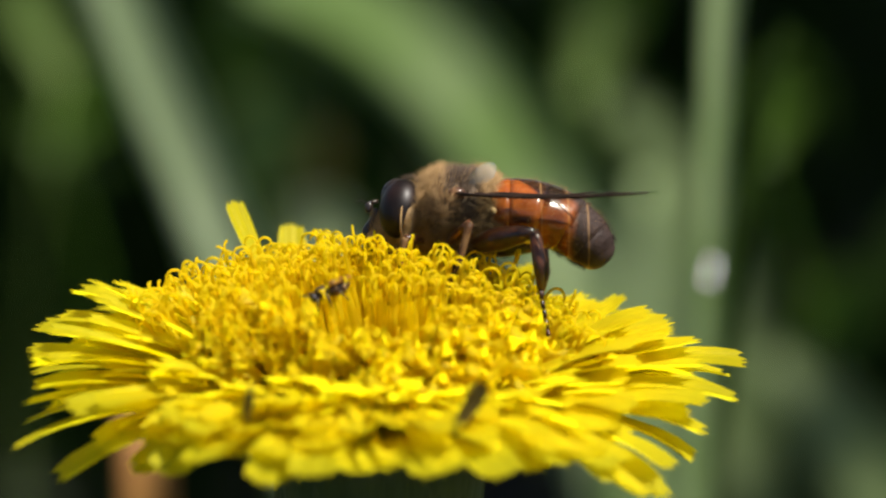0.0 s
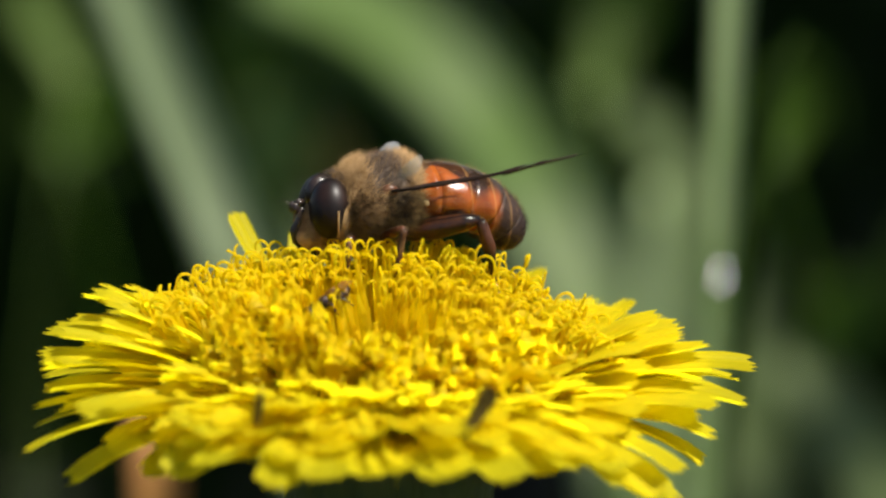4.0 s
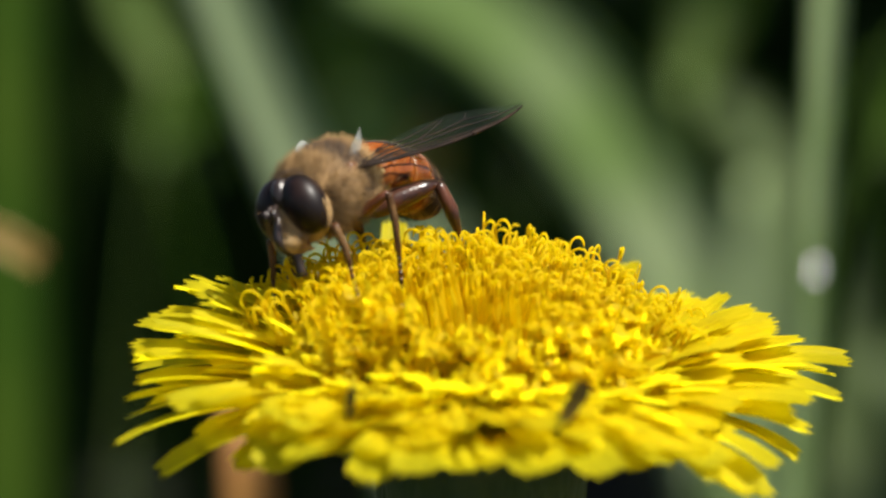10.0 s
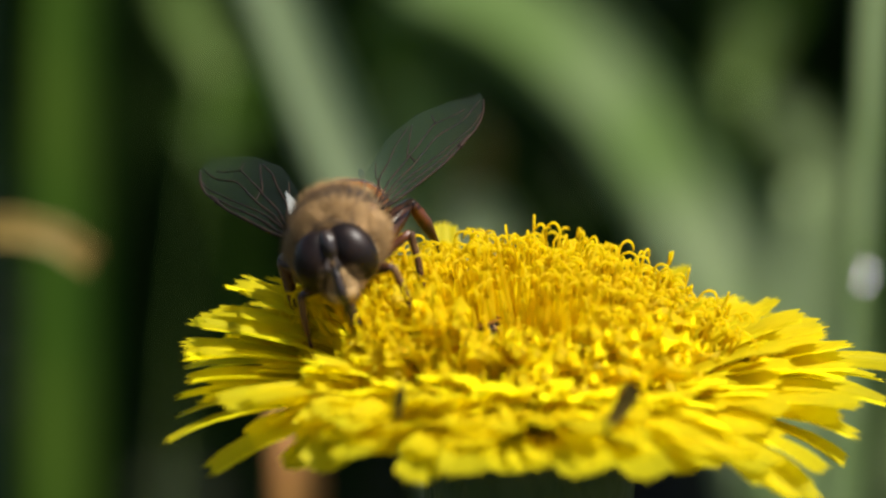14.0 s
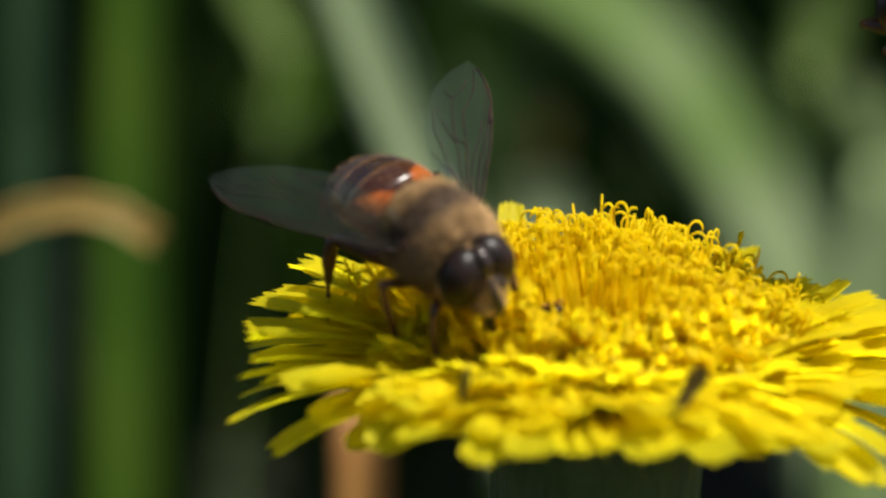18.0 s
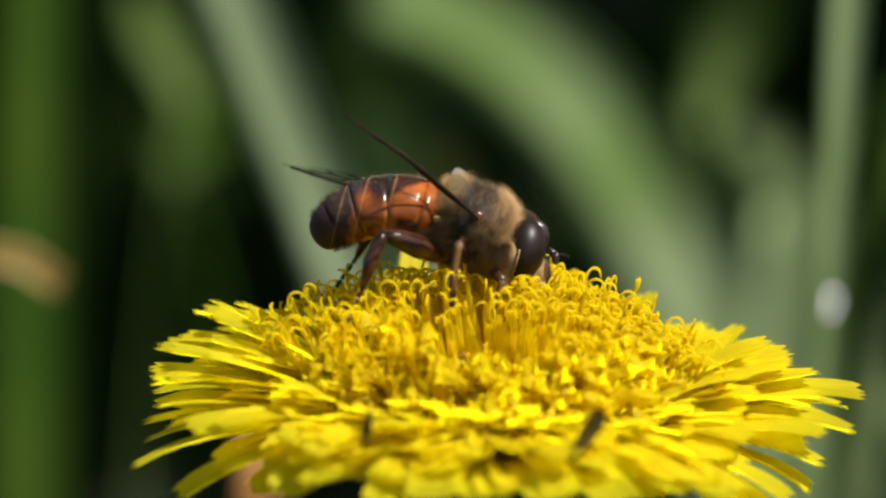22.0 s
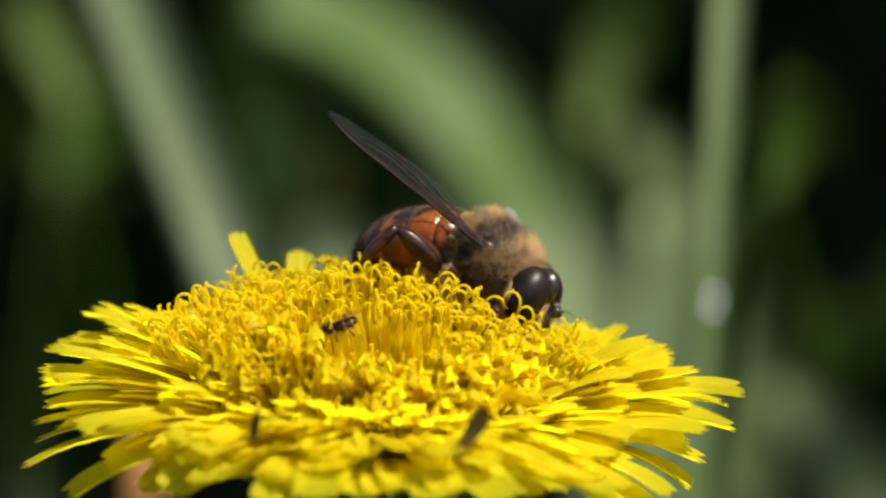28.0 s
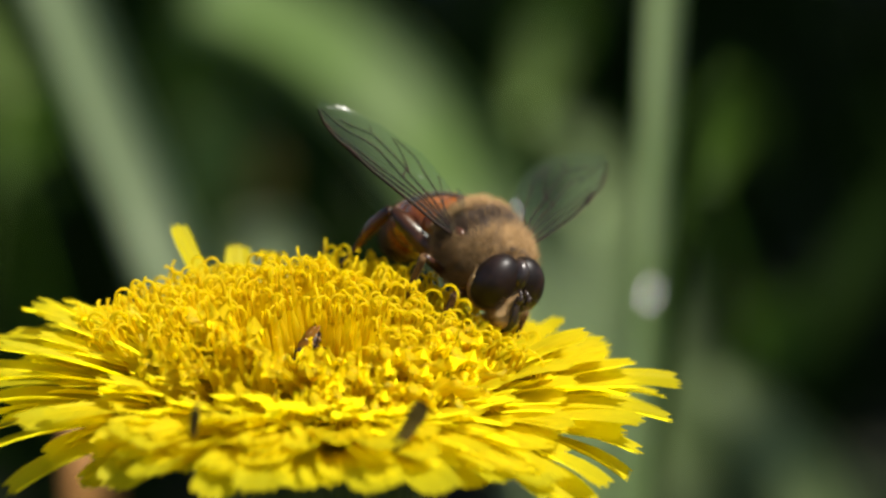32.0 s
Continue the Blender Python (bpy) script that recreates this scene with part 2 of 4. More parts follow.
# ---- mesh helpers (in millimetres) ----
class Geo:
    def __init__(self):
        self.v, self.f = [], []

    def add(self, verts, faces):
        k = len(self.v)
        self.v.extend(tuple(p) for p in verts)
        self.f.extend(tuple(i + k for i in f) for f in faces)
        return self

    def loft(self, rings, cap=True):
        n = len(rings[0])
        verts = [p for r in rings for p in r]
        faces = [(i * n + j, i * n + (j + 1) % n, (i + 1) * n + (j + 1) % n, (i + 1) * n + j)
                 for i in range(len(rings) - 1) for j in range(n)]
        if cap:
            faces.append(tuple(range(n))[::-1])
            faces.append(tuple(range((len(rings) - 1) * n, len(rings) * n)))
        return self.add(verts, faces)

    def tube(self, pts, radii, n=6):
        pts = [Vector(p) for p in pts]
        rings, side = [], None
        for i, p in enumerate(pts):
            d = (pts[min(i + 1, len(pts) - 1)] - pts[max(i - 1, 0)]).normalized()
            if side is None:
                side = d.orthogonal().normalized()
            side = (side - d * side.dot(d)).normalized()
            up = d.cross(side)
            r = radii[i] if isinstance(radii, (list, tuple)) else radii
            rings.append([p + r * (math.cos(a) * side + math.sin(a) * up) for a in (2 * math.pi * k / n for k in range(n))])
        return self.loft(rings)

    def ball(self, c, r, nu=16, nv=10, m=None):
        c, r = Vector(c), (r if isinstance(r, tuple) else (r, r, r))
        rings = []
        for i in range(nv + 1):
            th = math.pi * min(max(i / nv, 0.02), 0.98)
            rings.append([])
            for j in range(nu):
                ph = 2 * math.pi * j / nu
                p = Vector((r[0] * math.sin(th) * math.cos(ph), r[1] * math.sin(th) * math.sin(ph), -r[2] * math.cos(th)))
                rings[-1].append(c + (m @ p if m else p))
        return self.loft(rings)

    def mesh(self, name, material, smooth=True):
        me = bpy.data.meshes.new(name)
        me.from_pydata([(x * MM, y * MM, z * MM) for x, y, z in self.v], [], self.f)
        me.validate()
        if smooth:
            me.polygons.foreach_set("use_smooth", [True] * len(me.polygons))
        me.materials.append(material)
        me.update()
        return me


def part(name, geo, material, parent, label="", at=None):
    """One mesh object under a thing or a part; geo may also be a ready mesh."""
    me = geo.mesh(name, material) if isinstance(geo, Geo) else geo
    ob = new(name, me)
    ob.parent = parent
    if at is not None:
        ob.matrix_basis = at
    return tagged(ob, label)


def mm(x, y, z, rx=0, ry=0, rz=0):
    return pose(x * MM, y * MM, z * MM, rx, ry, rz)


def bez(a, b, c, n):
    a, b, c = Vector(a), Vector(b), Vector(c)
    return [(1 - u) ** 2 * a + 2 * u * (1 - u) * b + u * u * c for u in (i / (n - 1) for i in range(n))]


def lerp(a, b, u):
    return a + (b - a) * u


def table(u, xs, ys):
    return float(np.interp(u, xs, ys))


# ---- ground ----
def build_ground():
    g = Geo()
    rng = random.Random(5)
    near = [(-900 + 60 * i, -500 + 60 * j) for j in range(51) for i in range(31)]
    g.add([(x, y, 6 * noise.noise(Vector((x / 150, y / 150, 0))) - 3) for x, y in near],
          [(j * 31 + i, j * 31 + i + 1, (j + 1) * 31 + i + 1, (j + 1) * 31 + i) for j in range(50) for i in range(30)])
    big = 900000
    g.add([(-big, -big, -12), (big, -big, -12), (big, big, -12), (-big, big, -12)], [(0, 1, 2, 3)])
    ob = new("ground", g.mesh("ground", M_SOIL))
    tagged(ob, "dark bare soil with moss under the meadow plants", "ground", kind="structure")


build_ground()


# ---- grass and leaves behind the flower ----
def blade_geo(a, b, c, w0, w1, fold=0.25, n=18, tip=0.1, thick=0.25):
    """An arching blade, folded along its midrib, from a by b to c."""
    pts = bez(a, b, c, n)
    top, bot = [], []
    for i, p in enumerate(pts):
        u = i / (n - 1)
        d = (pts[min(i + 1, n - 1)] - pts[max(i - 1, 0)]).normalized()
        side = d.cross(Vector((0.12, -1, 0.1))).normalized()
        out = side.cross(d).normalized()
        w = lerp(w0, w1, min(1, u * 2)) * (1 if u < 0.6 else lerp(1, tip, ((u - 0.6) / 0.4) ** 1.5)) / 2
        for k in (-1, -0.5, 0, 0.5, 1):
            q = p + side * w * k + out * (abs(k) * w * fold)
            top.append(q + out * thick / 2)
            bot.append(q - out * thick / 2)
    g = Geo()
    m = len(top)
    fs = []
    for i in range(n - 1):
        for k in range(4):
            q = (i * 5 + k, i * 5 + k + 1, i * 5 + k + 6, i * 5 + k + 5)
            fs += [q, tuple(m + x for x in q[::-1])]
        for k in (0, 4):
            fs.append((i * 5 + k, (i + 1) * 5 + k, m + (i + 1) * 5 + k, m + i * 5 + k))
    fs += [(k, k + 1, m + k + 1, m + k) for k in range(4)]
    e = (n - 1) * 5
    fs += [(e + k, e + k + 1, m + e + k + 1, m + e + k) for k in range(4)]
    return g.add(top + bot, fs)


def plant(name, label, category, pieces, group=""):
    """A plant that stands on the ground, with its leaves as parts."""
    top = tagged(new(name), label, category, group)
    for piece, geo, material, text in pieces:
        part(piece, geo, material, top, text)
    return top


plant("grass_plant", "pale grey-green grass leaning in the sun", "grass", [
    ("leaf", blade_geo((38, 164, -3), (-7, 162, 124), (-36, 158, 192), 6.5, 7.8, tip=0.85), M_PALE, "pale leaning blade"),
    ("leaf", blade_geo((44, 166, -3), (42, 180, 60), (30, 190, 96), 4, 4, tip=0.1), M_DEEP, "lower green blade")], "grasses")


def spoon_geo(foot, centre, half, width, stalk=1.6):
    """A leaf blade carried on a thin stalk."""
    foot, centre, half = Vector(foot), Vector(centre), Vector(half)
    g = blade_geo(centre - half, centre + Vector((0, 2, 2)), centre + half, width * 0.5, width, fold=0.1, n=14, tip=0.15)
    return g.tube(bez(foot, (foot.x, foot.y, centre.z * 0.7), centre - half, 10), stalk / 2, 6)


plant("meadow_herb", "light green leaves of a low herb in half shade", "plant", [
    ("leaf", spoon_geo((-56, 335, -3), (-50, 330, 141), (-4, 0, 8), 9, 0.7), M_LIGHT, "light green leaf"),
    ("leaf", spoon_geo((-8, 384, -3), (-8.5, 380, 100), (2, 0, 6), 13), M_PALE, "pale broad leaf"),
    ("leaf", spoon_geo((-14, 396, -3), (-18, 390, 116), (3, 0, 8), 14), M_LIGHT, "fresh green leaf"),
    ("leaf", spoon_geo((-14, 426, -3), (-22, 420, 121), (4, 0, 9), 14), M_DEEP, "green leaf in half shade"),
    ("leaf", spoon_geo((-1, 436, -3), (-9, 430, 126), (-5, 0, 8), 12), M_DEEP, "green leaf in half shade"),
    ("leaf", spoon_geo((44, 406, -3), (36, 400, 129), (3, 0, 8), 9), M_LIGHT, "green leaf in half shade"),
    ("leaf", spoon_geo((-42, 416, -3), (-50, 410, 117), (6, 0, 7), 12), M_DEEP, "green leaf in half shade"),
    ("leaf", spoon_geo((75, 336, -3), (67, 330, 97), (5, 0, 8), 10), M_DEEP, "green leaf in half shade"),
    ("leaf", spoon_geo((70, 330, -3), (55, 300, 134), (3, 0, 7), 9), M_DEEP, "green leaf in half shade"),
    ("leaf", spoon_geo((50, 520, -3), (44, 505, 122), (4, 0, 12), 15), M_DEEP, "fresh green leaf")])
plant("broad_leaf_plant", "broad sunlit green leaves leaning over from the ground", "plant", [
    ("leaf", blade_geo((47, 334, -3), (40, 332, 138), (-19, 328, 151), 14, 17, fold=0.12, n=26, tip=0.9), M_BROAD, "long leaning leaf"),
    ("leaf", blade_geo((60, 350, -3), (60, 348, 114), (35, 344, 128), 12, 14, fold=0.12, n=26, tip=0.4), M_BLADE, "leaf arching below it"),
    ("leaf", blade_geo((44, 358, -3), (42, 356, 116), (8, 350, 132), 6, 7, fold=0.12, tip=0.6), M_LIGHT, "fresh green leaf below it"),
    ("leaf", blade_geo((36, 305, -3), (40, 303, 76), (37, 300, 124), 12, 15, fold=0.12, tip=0.15), M_BROAD, "pale upright leaf"),
    ("leaf", blade_geo((92, 310, -3), (82, 306, 78), (54, 300, 99), 14, 16, fold=0.12, tip=0.3), M_BLADE, "pale low leaf")])
plant("grass_plant", "thin upright grass stalk, pale green, beaded with dew", "grass", [
    ("stalk", blade_geo((26.4, 100, -3), (25.5, 100, 135), (28.2, 100, 191), 1.3, 2.2, tip=1.8), M_BROAD, "thin stalk"),
    # the side blade takes the shade-dark green, which keeps it dim in the sun
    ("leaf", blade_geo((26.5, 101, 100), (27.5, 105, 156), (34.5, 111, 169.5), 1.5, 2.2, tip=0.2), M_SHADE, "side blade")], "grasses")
plant("grass_plant", "wide deep green grass blade, upright", "grass", [
    ("leaf", blade_geo((-57, 222, -3), (-55, 222, 90), (-53, 222, 176), 9, 11, tip=0.8), M_DEEP, "wide deep green blade"),
    ("leaf", blade_geo((-72, 240, -3), (-70, 242, 80), (-69, 244, 172), 9, 9, tip=0.8), M_TEAL, "side blade")], "grasses")
plant("dead_grass", "dead straw-coloured grass blade bent over in an arch", "grass", [
    ("leaf", blade_geo((-142, 104, -3), (-61.5, 100, 174.6), (-36, 100, 151.2), 2.2, 2.6, tip=0.85), M_STRAW, "bent straw blade")], "dead grasses")
plant("dead_stalk", "dead orange-brown stalk beside the flower stem", "grass", [
    ("stalk", blade_geo((-19.5, 100, -3), (-19.5, 100, 60), (-19.2, 100, 142), 4.4, 4.6, fold=0.5, tip=0.95), M_DEADSTEM, "flat dead stalk")], "dead grasses")


def faded_flower():
    top = tagged(new("faded_flower"), "faded brown flower head on a pale stalk, far behind", "flower")
    part("stalk", blade_geo((-9.0, 401, -3), (-9.6, 401, 60), (-9.6, 401, 101), 6, 8, tip=0.9), M_PALE, top, "pale stalk")
    part("bud", Geo().ball((-10.2, 399, 110), (3.4, 3.4, 5.6), 16, 10), M_DULL, top, "dull straw-brown withered bud")


faded_flower()


def overhanging_bush():
    """A bush added out of view; its crown keeps the ground behind in dappled shade."""
    rng = random.Random(8)
    top = tagged(new("overhanging_bush"), "leafy green bush added out of view to shade the meadow", "bush")
    wood = Geo()
    for k in range(9):
        bx, by = 700 + rng.uniform(-60, 60), 900 + rng.uniform(-80, 80)
        wood.tube(bez((bx, by, -5), (bx + rng.uniform(-60, 60), by + rng.uniform(-120, 120), 480), (rng.uniform(-150, 700), rng.uniform(350, 2000), 760), 8),
                  [16, 13, 11, 9, 7, 5, 4, 2], 7)
    part("stem", wood, M_DEADSTEM, top, "brown woody stems")
    g = Geo()
    for _ in range(5200):
        b, q = rng.uniform(0, 2 * math.pi), math.sqrt(rng.random())
        edge = 1 + 0.10 * math.sin(3 * b + 1) + 0.06 * math.sin(7 * b) + 0.04 * math.sin(13 * b + 2)
        c = Vector((365 + 900 * edge * q * math.cos(b), 1365 + 1000 * edge * q * math.sin(b), rng.uniform(560, 640 + 330 * (1 - q * q) + 40 * math.sin(9 * b + 6 * q))))
        d = Vector((rng.uniform(-1, 1), rng.uniform(-1, 1), rng.uniform(-0.5, 0.3))).normalized()
        s = d.cross(Vector((rng.uniform(-0.3, 0.3), rng.uniform(-0.3, 0.3), 1))).normalized()
        L, W = rng.uniform(50, 95), rng.uniform(16, 30)
        n = d.cross(s)
        g.add([c, c + d * L * 0.5 + s * W, c + d * L, c + d * L * 0.5 - s * W, c + d * L * 0.5 - n * 4], [(0, 1, 4), (1, 2, 4), (2, 3, 4), (3, 0, 4)])
    tagged(part("crown", g, M_DEEP, top, "dense green leaves"), kind="stuff")


overhanging_bush()


def thicket():
    """Far, uncountable meadow grass, its shade and lit tufts put into two greens."""
    rng = random.Random(11)
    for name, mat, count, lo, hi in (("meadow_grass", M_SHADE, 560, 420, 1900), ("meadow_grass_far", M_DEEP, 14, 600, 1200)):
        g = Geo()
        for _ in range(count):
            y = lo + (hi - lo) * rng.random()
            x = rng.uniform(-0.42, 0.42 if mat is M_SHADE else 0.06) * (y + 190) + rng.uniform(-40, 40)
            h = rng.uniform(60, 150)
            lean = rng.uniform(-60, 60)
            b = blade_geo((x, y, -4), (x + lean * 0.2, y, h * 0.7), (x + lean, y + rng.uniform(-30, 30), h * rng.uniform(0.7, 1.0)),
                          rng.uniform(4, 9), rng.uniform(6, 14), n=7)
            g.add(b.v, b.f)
        tagged(new(name, g.mesh(name, mat)), "blurred meadow grass behind the flower, light and shade put into its greens", "grass", kind="stuff")


thicket()


def dew_drop(x, y, z, r):
    """A flattened metallic bead for dew, its face angled to mirror the sun at the camera."""
    g = Geo().ball((0, 0, 0), (r, r, r * 0.22), 20, 12)
    ob = new("dew_drop", g.mesh("dew_drop", M_DEW))
    face = (SUN + Vector((-0.09, -0.98, 0.19)).normalized()).normalized()
    ob.matrix_basis = Matrix.Translation((x * MM, y * MM, z * MM)) @ face.to_track_quat("Z", "Y").to_matrix().to_4x4()
    return tagged(ob, "tiny bright dew drop glinting on a grass stalk", "drop", "dew drops")


drops = [dew_drop(27.1, 98.0, 151.7, 0.25), dew_drop(27.0, 98.0, 150.6, 0.25)]


# ---- dandelion ----
def petal_geo(rng, length, width, a0, a1, curl=0.0, notch=0.55, thick=False):
    """A strap-shaped ray floret along +x with a five-toothed tip; a0, a1: its rise at base and tip in degrees."""
    cols, rows = 11, 11
    pts, ang = [(0.0, 0.0)], []
    for i in range(rows - 1):
        u = (i + 0.5) / (rows - 1)
        a = radians(lerp(a0, a1, u ** 0.8) + curl * max(0, u - 0.75) * 4)
        x, z = pts[-1]
        pts.append((x + length / (rows - 1) * math.cos(a), z + length / (rows - 1) * math.sin(a)))
        ang.append(a)
    ang.append(ang[-1])
    cup = rng.uniform(0.05, 0.28)
    side = rng.uniform(-0.5, 0.5)
    wav = rng.uniform(0, 6.28)
    top, bot = [], []
    teeth = [rng.uniform(0.6, 1.15) for _ in range(6)]
    for i in range(rows):
        u = i / (rows - 1)
        w = width * table(u, [0, 0.15, 0.5, 0.85, 1], [0.42, 0.62, 0.92, 1.0, 0.86]) / 2
        x, z = pts[i]
        a = ang[i]
        th = lerp(0.16, 0.07, u)
        for j in range(cols):
            v = -1 + 2 * j / (cols - 1)
            ridge = 0.05 * math.cos(v * math.pi * 2.5)
            lift = cup * w * (v * v) + ridge + 0.10 * math.sin(wav + 5 * u + 1.5 * v)
            along = 0.0
            if i == rows - 1:
                along = notch * (teeth[j // 2] * (0.9 if j % 2 else 0.0)) - 0.25 * abs(v)
            px = x + along * math.cos(a) - lift * math.sin(a)
            pz = z + along * math.sin(a) + lift * math.cos(a)
            py = v * w + side * u * u
            top.append((px - th / 2 * math.sin(a), py, pz + th / 2 * math.cos(a)))
            bot.append((px + th / 2 * math.sin(a), py, pz - th / 2 * math.cos(a)))
    m, fs = len(top), []
    if not thick:       # the thin tissue of a petal: one curved, ribbed sheet
        return Geo().add(top, [(i * cols + j, (i + 1) * cols + j, (i + 1) * cols + j + 1, i * cols + j + 1) for i in range(rows - 1) for j in range(cols - 1)])
    for i in range(rows - 1):
        for j in range(cols - 1):
            q = (i * cols + j, (i + 1) * cols + j, (i + 1) * cols + j + 1, i * cols + j + 1)
            fs += [q, tuple(m + k for k in q[::-1])]
        for j in (0, cols - 1):
            fs.append((i * cols + j, (i + 1) * cols + j, m + (i + 1) * cols + j, m + i * cols + j))
    e = (rows - 1) * cols
    fs += [(e + j, e + j + 1, m + e + j + 1, m + e + j) for j in range(cols - 1)]
    return Geo().add(top + bot, fs)


def floret_geo(rng, height, arch, hook, stout=1.0):
    """A slender upright floret with a style that parts into two curled arms."""
    g = Geo()
    n = 7
    stem = [(arch * (i / (n - 1)) ** 2, 0.12 * math.sin(3 * i / n), height * i / (n - 1)) for i in range(n)]
    girth = [stout * q for q in (0.20, 0.24, 0.27, 0.27, 0.25, 0.20, 0.10)]
    wrap = [radians(-115 + 230 * k / 6) for k in range(7)]      # a strap rolled lengthwise, open on one side
    g.add([(x + q * math.cos(b), y + q * math.sin(b), z) for (x, y, z), q in zip(stem, girth) for b in wrap],
          [(i * 7 + k, i * 7 + k + 1, (i + 1) * 7 + k + 1, (i + 1) * 7 + k) for i in range(n - 1) for k in range(6)])
    top = Vector(stem[-1])
    turn = rng.uniform(0, math.pi)
    for s in (0, math.pi):
        d = Vector((math.cos(turn + s), math.sin(turn + s), 0))
        r = rng.uniform(0.34, 0.62)
        rise = rng.uniform(0.4, 1.1)
        arc = rng.uniform(180, 265) * hook
        pts = [top, top + Vector((0, 0, rise * 0.5)) + d * 0.04]
        c = top + Vector((0, 0, rise)) + d * r
        for k in range(9):
            b = radians(180 - arc * k / 8)
            pts.append(c + d * (r * (1 - 0.03 * k) * math.cos(b)) + Vector((0, 0, r * (1 - 0.03 * k) * math.sin(b))))
        g.tube(pts, [0.085] * 3 + [0.072] * 6 + [0.062, 0.04], 5)
    return g


HOLLOWS = ((-2.9, -1.0), (-1.2, -1.0))
BENT_PETAL = mm(-4.0, 5.6, HEAD_Z - 0.1, 0, 0, 146)


def build_dandelion():
    rng = random.Random(3)
    plant = new("dandelion")
    plant.location = (0, 0, 0)
    tagged(plant, "open yellow dandelion flower on a green stalk in sunshine", "flower")
    # stalk and green cup
    stalk = bez((6, 4, -4), (-2, 2, 90), (0.6, 0.5, HEAD_Z - 13), 14)
    part("stalk", Geo().tube(stalk, [2.6] * 14, 16), M_STEM, plant, "pale green hollow stalk")
    cup = Geo()
    prof = [(2.4, -14.5), (3.6, -13.6), (4.9, -12), (5.5, -9), (5.6, -6), (6.0, -3.5), (6.8, -1.6), (6.2, -0.8)]
    cup.loft([[(r * math.cos(a), r * math.sin(a), HEAD_Z + z) for a in (2 * math.pi * k / 36 for k in range(36))] for r, z in prof])
    cup_ob = part("cup", cup, M_BRACT, plant, "dark green cup under the petals")
    bract = [petal_geo(rng, 11.5, 2.0, 92, 84, notch=0.0, thick=True).mesh("bract", M_BRACT) for _ in range(3)]
    for k in range(18):
        a = 360 * k / 18 + rng.uniform(-4, 4)
        part("bract", bract[k % 3], M_BRACT, cup_ob, at=mm(5.45 * math.cos(radians(a)), 5.45 * math.sin(radians(a)), HEAD_Z - 12.2, 0, 0, a))
    back = [petal_geo(rng, 8.5, 1.8, -20, -85, notch=0.0, thick=True).mesh("bract", M_BRACT) for _ in range(3)]
    for k in range(13):
        a = 360 * k / 13 + rng.uniform(-8, 8)
        part("bract", back[k % 3], M_BRACT, cup_ob, at=mm(4.9 * math.cos(radians(a)), 4.9 * math.sin(radians(a)), HEAD_Z - 11.5, 0, 0, a))
    # flower head: a low yellow dome that carries the petals and florets
    dome = Geo()
    prof = [(6.0, -1.6), (7.6, -1.0), (8.2, -0.4), (7.4, 0.1), (5, 0.4), (2.5, 0.5), (0.3, 0.5)]
    dome.loft([[(r * math.cos(a), r * math.sin(a), HEAD_Z + z) for a in (2 * math.pi * k / 40 for k in range(40))] for r, z in prof])
    head = part("flower_head", dome, M_FLORET, plant, "domed yellow flower head")
    def bed(r, a):
        """Height of the floret tips: the bed falls off outwards, most on the open side."""
        c, sn = math.cos(a), math.sin(a)
        return 6.9 - r * (c * c * (0.34 if c > 0 else 0.13) + sn * sn * (0.16 if sn > 0 else 0.5))

    # strap-shaped florets set in a spiral, the outer ones long and spread, the inner ones short and upright;
    # where each tip comes to lie: distance from the middle and height, by the place of its base on the head
    where = [0.36, 0.5, 0.64, 0.76, 0.86, 0.94, 1.0]
    reach_side, rise_side = [5.4, 7.0, 9.2, 12.2, 15.2, 17.4, 19.0], [5.0, 4.8, 4.6, 4.4, 3.5, 1.8, -0.2]
    reach_fore, rise_fore = [4.2, 5.4, 7.2, 10.2, 13.0, 15.4, 16.8], [3.6, 3.2, 2.6, 2.1, 1.3, 0.4, -0.5]
    broad = [0.55, 0.7, 0.95, 1.35, 1.95, 2.55, 2.8]
    kinds = {}

    def strap(reach, rise, width, bow, notch):
        """Straps alike in size share a mesh."""
        length = math.hypot(reach, rise)
        key = (round(length * 1.2), round(math.degrees(math.atan2(rise, reach)) / 9), round(width * 4), round(bow / 9), rng.randrange(3))
        if key not in kinds:
            e = math.degrees(math.atan2(rise, reach))
            kinds[key] = petal_geo(rng, length * (1.02 + 0.05 * (bow / 30) ** 2), width * rng.uniform(0.88, 1.12), e + bow, e - bow * 0.8, rng.uniform(-10, 4), notch).mesh("petal", M_PETAL if key[2] > 3 else M_FLORET)
        return kinds[key]

    total = 1020
    for i in range(total + 115):        # the last 115 thicken the open side
        u = math.sqrt((i + 0.5) / total) if i < total else rng.uniform(0.8, 1.0)
        if u < 0.36:
            continue
        deg = i * 137.508 + rng.uniform(-9, 9) if i < total else rng.uniform(212, 328)
        c, sn = math.cos(radians(deg)), math.sin(radians(deg))
        fore = table(-sn, [0.0, 0.75], [0.0, 1.0])
        loose = rng.uniform(-1, 1)
        u = min(1.0, max(0.36, u + rng.gauss(0, 0.035)))
        if fore > 0.7 and u < 0.77:
            continue
        rt = lerp(table(u, where, reach_side), table(u, where, reach_fore), fore) * rng.uniform(0.88, 1.07) * (1 + 0.02 * max(0.0, -c) - 0.02 * max(0.0, c))
        zt = lerp(table(u, where, rise_side), table(u, where, rise_fore), fore) + loose * table(u, [0.5, 0.8, 1.0], [0.8, 1.4, 2.0]) * (1 - 0.65 * fore) + (1 - fore) * table(u, [0.7, 0.9], [0.0, 0.9])
        corner = math.exp(-((abs(c) - 0.86) / 0.13) ** 2) if sn < 0 else 0.0
